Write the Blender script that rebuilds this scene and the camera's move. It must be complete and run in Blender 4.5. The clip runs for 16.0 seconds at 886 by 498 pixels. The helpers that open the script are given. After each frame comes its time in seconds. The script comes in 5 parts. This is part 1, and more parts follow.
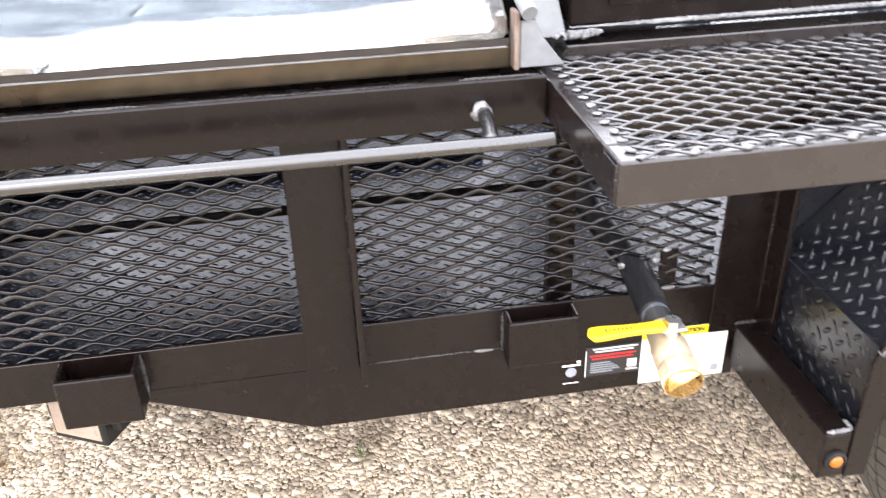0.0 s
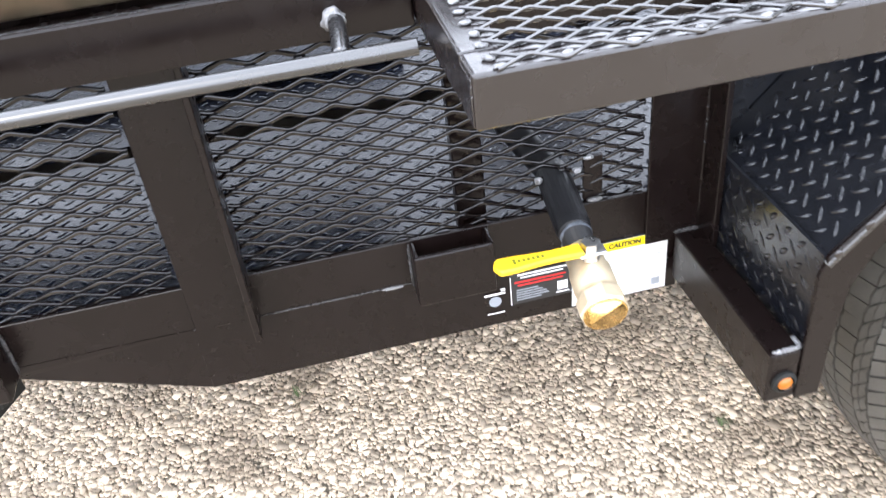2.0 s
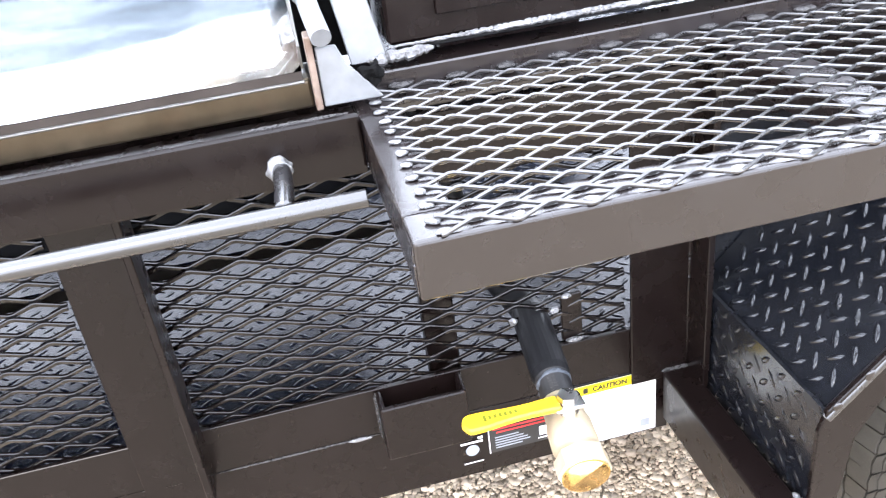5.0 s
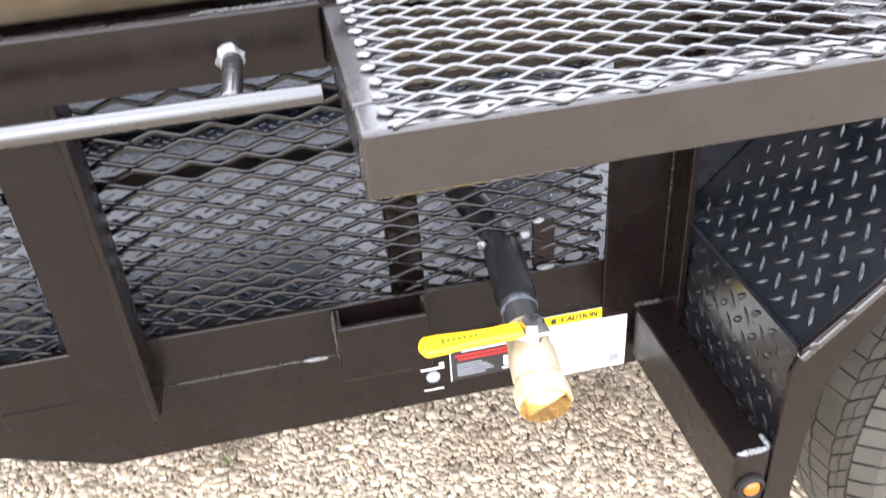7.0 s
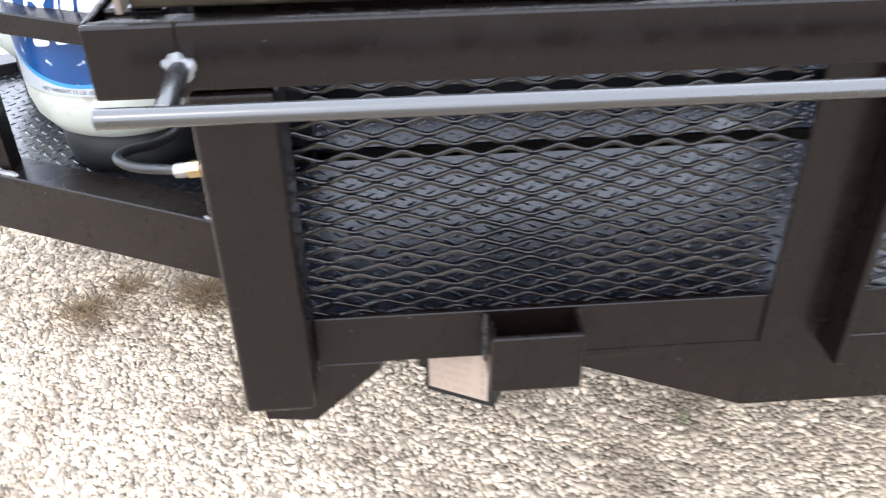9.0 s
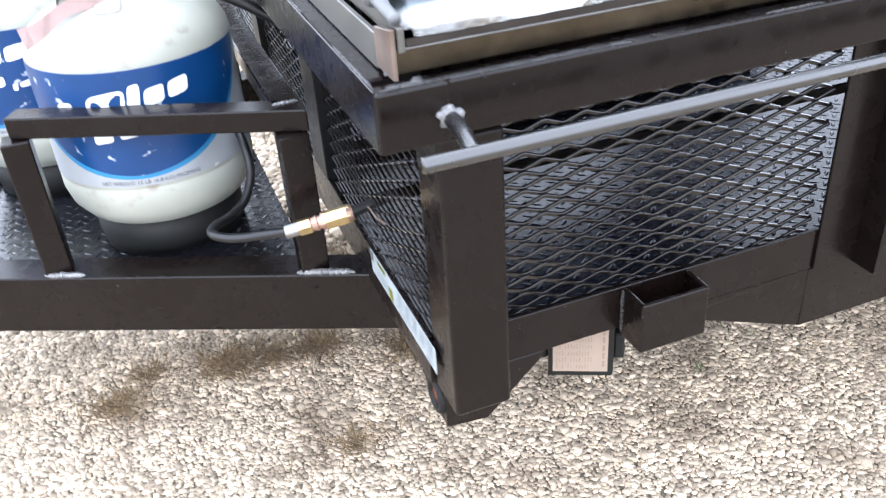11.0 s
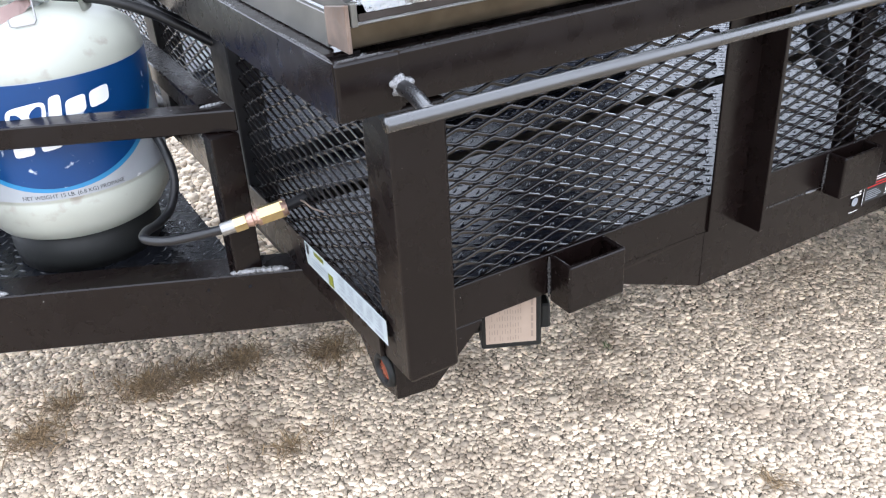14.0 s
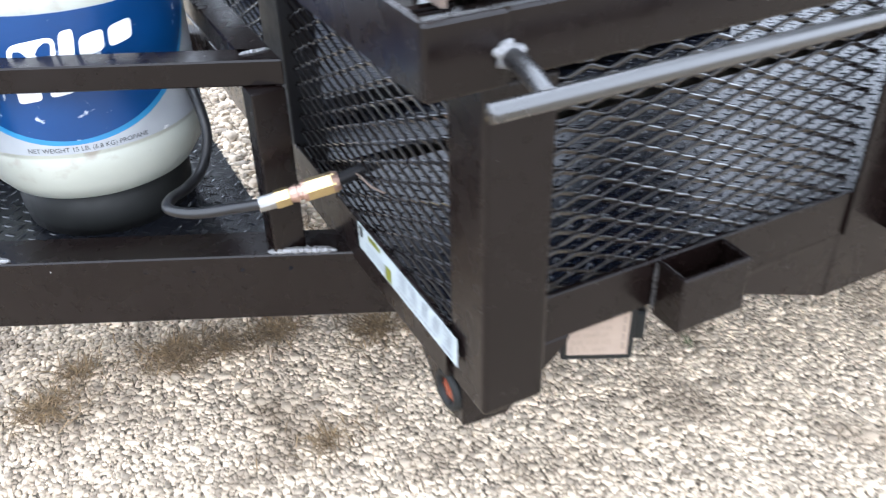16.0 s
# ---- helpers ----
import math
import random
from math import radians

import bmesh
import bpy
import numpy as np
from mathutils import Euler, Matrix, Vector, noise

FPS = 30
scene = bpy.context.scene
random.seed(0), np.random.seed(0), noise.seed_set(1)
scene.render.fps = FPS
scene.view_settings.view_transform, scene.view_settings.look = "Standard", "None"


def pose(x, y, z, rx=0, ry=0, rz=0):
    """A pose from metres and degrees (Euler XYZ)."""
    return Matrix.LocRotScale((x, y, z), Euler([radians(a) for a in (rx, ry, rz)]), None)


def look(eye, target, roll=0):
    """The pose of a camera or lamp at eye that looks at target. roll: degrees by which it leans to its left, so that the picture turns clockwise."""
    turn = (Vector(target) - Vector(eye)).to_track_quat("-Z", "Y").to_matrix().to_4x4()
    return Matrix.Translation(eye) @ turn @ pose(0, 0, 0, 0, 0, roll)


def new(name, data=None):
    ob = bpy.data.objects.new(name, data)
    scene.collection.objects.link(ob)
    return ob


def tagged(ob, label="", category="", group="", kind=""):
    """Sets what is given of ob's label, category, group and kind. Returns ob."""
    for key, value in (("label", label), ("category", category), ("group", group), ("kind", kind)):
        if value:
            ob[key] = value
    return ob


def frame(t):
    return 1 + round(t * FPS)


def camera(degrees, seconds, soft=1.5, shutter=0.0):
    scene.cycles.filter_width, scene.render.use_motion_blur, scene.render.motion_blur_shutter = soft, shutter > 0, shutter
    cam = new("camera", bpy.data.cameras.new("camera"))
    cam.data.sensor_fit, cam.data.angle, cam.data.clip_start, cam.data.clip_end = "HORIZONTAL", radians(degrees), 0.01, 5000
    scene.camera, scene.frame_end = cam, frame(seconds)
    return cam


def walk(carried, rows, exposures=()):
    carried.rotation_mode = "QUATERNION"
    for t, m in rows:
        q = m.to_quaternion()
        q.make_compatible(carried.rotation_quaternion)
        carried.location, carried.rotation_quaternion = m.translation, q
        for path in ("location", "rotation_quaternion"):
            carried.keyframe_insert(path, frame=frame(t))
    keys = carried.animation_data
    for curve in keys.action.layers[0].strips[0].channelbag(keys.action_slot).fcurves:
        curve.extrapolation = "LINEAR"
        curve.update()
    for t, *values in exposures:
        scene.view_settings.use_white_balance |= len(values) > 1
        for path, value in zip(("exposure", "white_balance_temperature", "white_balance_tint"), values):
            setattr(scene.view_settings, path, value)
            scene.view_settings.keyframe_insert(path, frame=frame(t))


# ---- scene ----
cam = camera(54.3, 16.0, soft=1.15, shutter=0.7)
PATH = [
    (0, (0.006, 0.003, 1.14), (0.269, 1.721, 0.15), -1.8),
    (0.5, (0.023, -0.005, 1.128), (0.338, 1.69, 0.113), -3.4),
    (1, (0.037, 0.005, 1.115), (0.426, 1.648, 0.043), -3.5),
    (1.5, (0.076, 0.04, 1.113), (0.43, 1.651, -0.018), -4.5),
    (2, (0.149, 0.121, 1.091), (0.387, 1.71, -0.099), -6.9),
    (2.5, (0.178, 0.155, 1.09), (0.378, 1.749, -0.103), -7.6),
    (3, (0.185, 0.157, 1.102), (0.4, 1.814, 0.002), -7.7),
    (3.5, (0.192, 0.16, 1.105), (0.412, 1.858, 0.07), -8.1),
    (4, (0.198, 0.161, 1.104), (0.433, 1.874, 0.098), -8.5),
    (4.2, (0.201, 0.165, 1.102), (0.448, 1.88, 0.103), -8.7),
    (6.3, (0.232, 0.223, 1.069), (0.528, 1.921, 0.054), -5.2),
    (6.5, (0.242, 0.22, 1.062), (0.512, 1.916, 0.036), -5.3),
    (7, (0.231, 0.22, 1.044), (0.511, 1.853, -0.077), -4.3),
    (7.5, (0.146, 0.198, 1.049), (0.571, 1.778, -0.102), 1.3),
    (8, (-0.078, 0.131, 1.086), (0.27, 1.767, -0.011), 1.1),
    (8.5, (-0.284, 0.142, 1.104), (-0.121, 1.778, -0.035), 1.7),
    (9, (-0.441, 0.242, 1.056), (-0.335, 1.893, -0.067), -0.9),
    (9.5, (-0.529, 0.29, 1.033), (-0.328, 1.915, -0.116), -1.8),
    (9.7, (-0.588, 0.269, 1.032), (-0.272, 1.893, -0.093), -0.8),
    (11.8, (-0.94, 0.16, 1.161), (-0.245, 1.739, 0.149), -4.1),
    (12, (-0.953, 0.147, 1.15), (-0.191, 1.712, 0.166), -3.2),
    (12.5, (-0.967, 0.125, 1.126), (-0.144, 1.685, 0.184), -3.0),
    (13, (-0.967, 0.125, 1.108), (-0.141, 1.657, 0.122), -3.7),
    (13.5, (-0.982, 0.137, 1.097), (-0.126, 1.657, 0.12), -3.3),
    (14, (-0.987, 0.133, 1.083), (-0.132, 1.652, 0.102), -3.4),
    (14.5, (-0.969, 0.135, 1.082), (-0.132, 1.66, 0.093), -3.9),
    (15, (-0.935, 0.149, 1.059), (-0.135, 1.689, 0.065), -4.2),
    (15.5, (-0.904, 0.227, 1.069), (-0.163, 1.731, -0.021), -3.5),
    (16, (-0.922, 0.358, 1.04), (-0.183, 1.845, -0.075), -1.6),
]
EXPOSURES = [(0.0, -0.14, 6900, 15), (0.5, -0.30, 6750, 14), (1.0, -0.36, 6600, 14), (1.5, -0.38, 6500, 13), (2.0, -0.32, 6370, 12), (2.5, -0.02, 6350, 12), (3.5, 0.12, 6350, 14), (4.2, 0.08, 6350, 14), (6.3, 0.34, 6480, 13), (7.0, 0.05, 6650, 14), (8.0, -0.08, 6450, 12), (8.5, -0.38, 6230, 12), (9.0, -0.54, 6230, 12), (9.7, -0.65, 6230, 12), (11.8, -0.64, 6080, 12), (12.5, -0.62, 6130, 12), (13.0, -0.83, 6180, 12), (13.5, -0.95, 6180, 12), (15.0, -0.9, 6230, 12), (15.5, -0.9, 6230, 12), (16.0, -0.68, 6030, 10)]
walk(cam, [(t, look(eye, target, roll)) for t, eye, target, roll in PATH], EXPOSURES)

# ---------------------------------------------------------------- light
SUN_ELEVATION, SUN_AZIMUTH = 42.0, 205.0      # azimuth counted clockwise from +y
world = bpy.data.worlds.new("world")
scene.world = world
world.use_nodes = True
wn, wl = world.node_tree.nodes, world.node_tree.links
sky = wn.new("ShaderNodeTexSky")
sky.sky_type, sky.sun_disc = "NISHITA", False
sky.sun_elevation, sky.sun_rotation = radians(SUN_ELEVATION), radians(SUN_AZIMUTH)
sky.air_density, sky.dust_density, sky.ozone_density = 1.0, 4.0, 1.0
cloud_at = wn.new("ShaderNodeTexCoord")
cloud = wn.new("ShaderNodeTexNoise")
cloud.inputs["Scale"].default_value, cloud.inputs["Detail"].default_value = 2.2, 6.0
wl.new(cloud_at.outputs["Generated"], cloud.inputs["Vector"])
cloud_ramp = wn.new("ShaderNodeValToRGB")
cloud_ramp.color_ramp.elements[0].position, cloud_ramp.color_ramp.elements[1].position = 0.35, 0.60
cloud_ramp.color_ramp.elements[0].color = (0.88, 0.88, 0.88, 1)
wl.new(cloud.outputs["Fac"], cloud_ramp.inputs["Fac"])
cover = wn.new("ShaderNodeMix")
cover.data_type = "RGBA"
wl.new(cloud_ramp.outputs["Color"], cover.inputs["Factor"])
wl.new(sky.outputs["Color"], cover.inputs["A"])
cover.inputs["B"].default_value = (50.0, 54.0, 61.0, 1)
wl.new(cover.outputs["Result"], wn["Background"].inputs["Color"])
wn["Background"].inputs["Strength"].default_value = 0.14

sun = new("sun", bpy.data.lights.new("sun", "SUN"))
sun.data.energy, sun.data.angle, sun.data.color = 1.5, radians(20), (1.0, 0.90, 0.76)
az, el = radians(SUN_AZIMUTH), radians(SUN_ELEVATION)
sun.matrix_world = look((10 * math.sin(az) * math.cos(el), 10 * math.cos(az) * math.cos(el), 10 * math.sin(el)), (0, 0, 0))


# ---------------------------------------------------------------- materials
def material(name, colour, rough=0.5, metal=0.0, vary=0.15, scale=30.0, bump=0.0, bump_scale=200.0, rough_vary=0.1,
             spots=None, island=0.0, coat=0.0, spec=0.5, ior=1.5):
    """A painted, metal or stone surface: colour varied at two scales, roughness varied, fine relief."""
    m = bpy.data.materials.new(name)
    m.use_nodes = True
    n, l = m.node_tree.nodes, m.node_tree.links
    b = n["Principled BSDF"]
    b.inputs["Metallic"].default_value = metal
    b.inputs["Specular IOR Level"].default_value, b.inputs["IOR"].default_value = spec, ior
    b.inputs["Coat Weight"].default_value, b.inputs["Coat Roughness"].default_value = coat, 0.12
    at = n.new("ShaderNodeTexCoord")
    big = n.new("ShaderNodeTexNoise")
    big.inputs["Scale"].default_value, big.inputs["Detail"].default_value = scale * 0.15, 4.0
    fine = n.new("ShaderNodeTexNoise")
    fine.inputs["Scale"].default_value, fine.inputs["Detail"].default_value = scale, 6.0
    for t in (big, fine):
        l.new(at.outputs["Object"], t.inputs["Vector"])
    add = n.new("ShaderNodeMath")
    add.operation = "ADD"
    l.new(big.outputs["Fac"], add.inputs[0])
    l.new(fine.outputs["Fac"], add.inputs[1])
    ramp = n.new("ShaderNodeMapRange")
    ramp.inputs["From Min"].default_value, ramp.inputs["From Max"].default_value = 0.65, 1.35
    ramp.inputs["To Min"].default_value, ramp.inputs["To Max"].default_value = 1 - vary, 1 + vary
    l.new(add.outputs[0], ramp.inputs["Value"])
    tint = n.new("ShaderNodeMix")
    tint.data_type, tint.blend_type = "RGBA", "MULTIPLY"
    tint.inputs["Factor"].default_value = 1.0
    tint.inputs["A"].default_value = (*colour, 1)
    l.new(ramp.outputs["Result"], tint.inputs["B"])
    out = tint.outputs["Result"]
    if island:
        geo = n.new("ShaderNodeNewGeometry")
        r2 = n.new("ShaderNodeMapRange")
        r2.inputs["To Min"].default_value, r2.inputs["To Max"].default_value = 1 - island, 1 + island
        l.new(geo.outputs["Random Per Island"], r2.inputs["Value"])
        t2 = n.new("ShaderNodeMix")
        t2.data_type, t2.blend_type = "RGBA", "MULTIPLY"
        t2.inputs["Factor"].default_value = 1.0
        l.new(out, t2.inputs["A"])
        l.new(r2.outputs["Result"], t2.inputs["B"])
        out = t2.outputs["Result"]
    if spots:
        spot_colour, low, high, spot_scale = spots
        sn = n.new("ShaderNodeTexNoise")
        sn.inputs["Scale"].default_value, sn.inputs["Detail"].default_value = spot_scale, 8.0
        l.new(at.outputs["Object"], sn.inputs["Vector"])
        sr = n.new("ShaderNodeMapRange")
        sr.inputs["From Min"].default_value, sr.inputs["From Max"].default_value = low, high
        l.new(sn.outputs["Fac"], sr.inputs["Value"])
        t3 = n.new("ShaderNodeMix")
        t3.data_type = "RGBA"
        l.new(sr.outputs["Result"], t3.inputs["Factor"])
        l.new(out, t3.inputs["A"])
        t3.inputs["B"].default_value = (*spot_colour, 1)
        out = t3.outputs["Result"]
    l.new(out, b.inputs["Base Color"])
    rr = n.new("ShaderNodeMapRange")
    rr.inputs["From Min"].default_value, rr.inputs["From Max"].default_value = 0.65, 1.35
    rr.inputs["To Min"].default_value, rr.inputs["To Max"].default_value = max(rough - rough_vary, 0.03), min(rough + rough_vary, 1)
    l.new(add.outputs[0], rr.inputs["Value"])
    l.new(rr.outputs["Result"], b.inputs["Roughness"])
    if bump:
        bn = n.new("ShaderNodeTexNoise")
        bn.inputs["Scale"].default_value, bn.inputs["Detail"].default_value = bump_scale, 5.0
        l.new(at.outputs["Object"], bn.inputs["Vector"])
        bp = n.new("ShaderNodeBump")
        bp.inputs["Strength"].default_value, bp.inputs["Distance"].default_value = 1.0, bump
        l.new(bn.outputs["Fac"], bp.inputs["Height"])
        l.new(bp.outputs["Normal"], b.inputs["Normal"])
    return m


PAINT = material("dark_paint", (0.0055, 0.0032, 0.0029), 0.27, vary=0.12, scale=40, bump=0.00003, bump_scale=160,
                 spots=((0.30, 0.29, 0.28), 0.755, 0.775, 170), spec=0.28, coat=0.03)
FRAME_PAINT = material("shelf_frame_paint", (0.0078, 0.0046, 0.0044), 0.26, vary=0.12, scale=40, bump=0.00003, bump_scale=160,
                       spots=((0.30, 0.29, 0.28), 0.755, 0.775, 170), spec=0.75, coat=0.30)
RAIL_PAINT = material("hand_rail_paint", (0.012, 0.0115, 0.012), 0.30, vary=0.15, scale=40, bump=0.00002, bump_scale=200, spec=1.0, coat=0.5)
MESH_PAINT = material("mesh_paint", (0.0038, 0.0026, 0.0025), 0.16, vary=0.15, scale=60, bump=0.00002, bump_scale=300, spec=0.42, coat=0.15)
TREAD_PAINT = material("tread_plate_paint", (0.0055, 0.0062, 0.0085), 0.24, vary=0.2, scale=30, bump=0.00003, bump_scale=220,
                       spots=((0.10, 0.10, 0.10), 0.72, 0.80, 60), spec=0.5, coat=0.25)
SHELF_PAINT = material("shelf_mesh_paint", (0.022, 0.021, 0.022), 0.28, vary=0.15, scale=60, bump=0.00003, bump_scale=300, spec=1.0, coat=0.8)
DECK_PAINT = material("deck_paint", (0.0036, 0.0056, 0.0125), 0.24, vary=0.2, scale=30, bump=0.00002, bump_scale=220, spec=0.5, rough_vary=0.05, ior=1.36)
WELD = material("weld_silver", (0.24, 0.24, 0.245), 0.38, metal=0.6, vary=0.4, scale=300, bump=0.002, bump_scale=500)
PAINTED_WELD = material("painted_weld", (0.045, 0.043, 0.043), 0.3, metal=0.2, vary=0.5, scale=300, bump=0.002, bump_scale=500)
MILL = material("mill_steel", (0.085, 0.067, 0.045), 0.34, metal=0.9, vary=0.3, scale=40, bump=0.00003,
                spots=((0.11, 0.075, 0.05), 0.55, 0.75, 14))
HOOD_SIDE = material("bare_hood_steel", (0.16, 0.155, 0.14), 0.42, metal=0.7, vary=0.3, scale=30, bump=0.00003)
DARK_SCALE = material("dark_mill_scale", (0.030, 0.024, 0.021), 0.4, metal=0.4, vary=0.3, scale=40, bump=0.00003)
# near-black that holds the shade of the gap beside the pivot
GAP_BLACK = material("gap_black", (0.004, 0.004, 0.004), 0.9, spec=0.1, vary=0.3, scale=80, bump=0.0005)
FITTING_BRASS = material("fitting_brass", (0.46, 0.36, 0.19), 0.36, metal=1.0, vary=0.15, scale=120)
RUST = material("rusty_steel", (0.20, 0.15, 0.12), 0.5, metal=0.4, vary=0.4, scale=60, bump=0.00004,
                spots=((0.10, 0.05, 0.03), 0.5, 0.7, 30))
ZINC = material("bright_steel", (0.30, 0.295, 0.285), 0.36, metal=0.9, vary=0.2, scale=90, bump=0.00003)
REFLECTION_WHITE = material("reflection_white", (0.78, 0.80, 0.84), 0.5, vary=0.12, scale=20, bump=0.00005)
PRIMER = material("grey_primer", (0.17, 0.175, 0.18), 0.5, metal=0.2, vary=0.25, scale=60, bump=0.00003)
BORE_BRASS = material("bright_brass", (0.82, 0.54, 0.20), 0.24, metal=1.0, vary=0.12, scale=120)
BRASS = material("brass", (0.86, 0.72, 0.50), 0.44, metal=0.72, vary=0.08, scale=120, rough_vary=0.05, bump=0.00003, bump_scale=600)
PINK_BRASS = material("plated_brass", (0.42, 0.28, 0.225), 0.38, metal=0.9, vary=0.15, scale=120)
CHROME = material("chrome", (0.62, 0.62, 0.62), 0.3, metal=1.0, vary=0.1, scale=60)
YELLOW = material("yellow_vinyl", (0.85, 0.52, 0.015), 0.4, vary=0.12, scale=50, bump=0.00003)
BLACK_PIPE = material("black_pipe", (0.007, 0.007, 0.008), 0.45, spec=0.28, vary=0.25, scale=70, bump=0.00004)
SEALANT = material("thread_sealant", (0.06, 0.07, 0.085), 0.55, vary=0.5, scale=200, bump=0.001)
RUBBER = material("rubber_hose", (0.008, 0.008, 0.009), 0.36, vary=0.2, scale=60)
TYRE = material("tyre_rubber", (0.060, 0.055, 0.046), 0.62, vary=0.35, scale=25, bump=0.0005, bump_scale=250,
                spots=((0.10, 0.092, 0.08), 0.5, 0.75, 8))
TYRE_SHADE = material("tyre_groove", (0.012, 0.011, 0.010), 0.9, vary=0.2, scale=40)
PLASTIC = material("black_plastic", (0.007, 0.0075, 0.007), 0.6, spec=0.3, vary=0.2, scale=60, bump=0.00003)
WHITE_STICKER = material("white_sticker", (0.64, 0.64, 0.62), 0.4, vary=0.03, scale=30)
PINK_STICKER = material("sun_bleached_sticker", (0.33, 0.255, 0.20), 0.6, vary=0.08, scale=60)
YELLOW_INK = material("yellow_ink", (0.85, 0.62, 0.0), 0.4, vary=0.05, scale=40)
OLIVE_INK = material("olive_ink", (0.14, 0.15, 0.012), 0.45, vary=0.1, scale=60)
DATA_STICKER = material("pale_data_sticker", (0.34, 0.38, 0.39), 0.4, vary=0.05, scale=60)
BLACK_INK = material("black_ink", (0.015, 0.015, 0.015), 0.45, vary=0.1, scale=40)
BROWN_INK = material("brown_ink", (0.24, 0.185, 0.145), 0.5, vary=0.15, scale=60)
GREY_INK = material("grey_ink", (0.24, 0.26, 0.29), 0.5, vary=0.15, scale=60)
WHITE_INK = material("white_ink", (0.80, 0.80, 0.80), 0.45, vary=0.05, scale=40)
RED_INK = material("red_ink", (0.55, 0.02, 0.02), 0.45, vary=0.1, scale=40)
TANK_CREAM = material("tank_cream_paint", (0.365, 0.375, 0.325), 0.42, vary=0.14, scale=9, bump=0.0001, bump_scale=60,
                      spots=((0.27, 0.25, 0.21), 0.60, 0.74, 26))
TANK_SILVER = material("tank_silver_label", (0.34, 0.36, 0.38), 0.4, vary=0.08, scale=40, spots=((0.75, 0.75, 0.72), 0.68, 0.73, 50))
TANK_BLUE = material("tank_blue_label", (0.002, 0.042, 0.155), 0.35, vary=0.2, scale=12, spots=((0.45, 0.50, 0.58), 0.63, 0.67, 34))
TANK_CYAN = material("tank_pale_blue_edge", (0.03, 0.20, 0.40), 0.4, vary=0.1, scale=30)
VALVE_GREY = material("cast_valve_grey", (0.40, 0.42, 0.42), 0.45, metal=0.2, vary=0.2, scale=90)
RED_PLASTIC = material("red_plastic", (0.70, 0.015, 0.03), 0.35, vary=0.08, scale=40)
TAG = material("faded_paper_tag", (0.46, 0.33, 0.30), 0.6, vary=0.12, scale=30)
AMBER = material("amber_lens", (0.34, 0.10, 0.008), 0.12, vary=0.15, scale=150)
RED_LENS = material("red_lens", (0.16, 0.025, 0.008), 0.2, vary=0.2, scale=150)
GRAVEL = material("limestone_gravel", (0.545, 0.447, 0.335), 0.85, vary=0.28, scale=60, bump=0.0008, bump_scale=300, island=0.52,
                  spots=((0.24, 0.185, 0.13), 0.50, 0.74, 6))
STRAW = material("dry_grass", (0.20, 0.135, 0.07), 0.8, vary=0.3, scale=40, island=0.5)
WEED = material("green_weed", (0.06, 0.09, 0.03), 0.7, vary=0.3, scale=40, island=0.3)
LEAF = material("far_foliage", (0.05, 0.075, 0.03), 0.7, vary=0.4, scale=2, island=0.4)
BARK = material("bark", (0.10, 0.08, 0.06), 0.9, vary=0.3, scale=10)


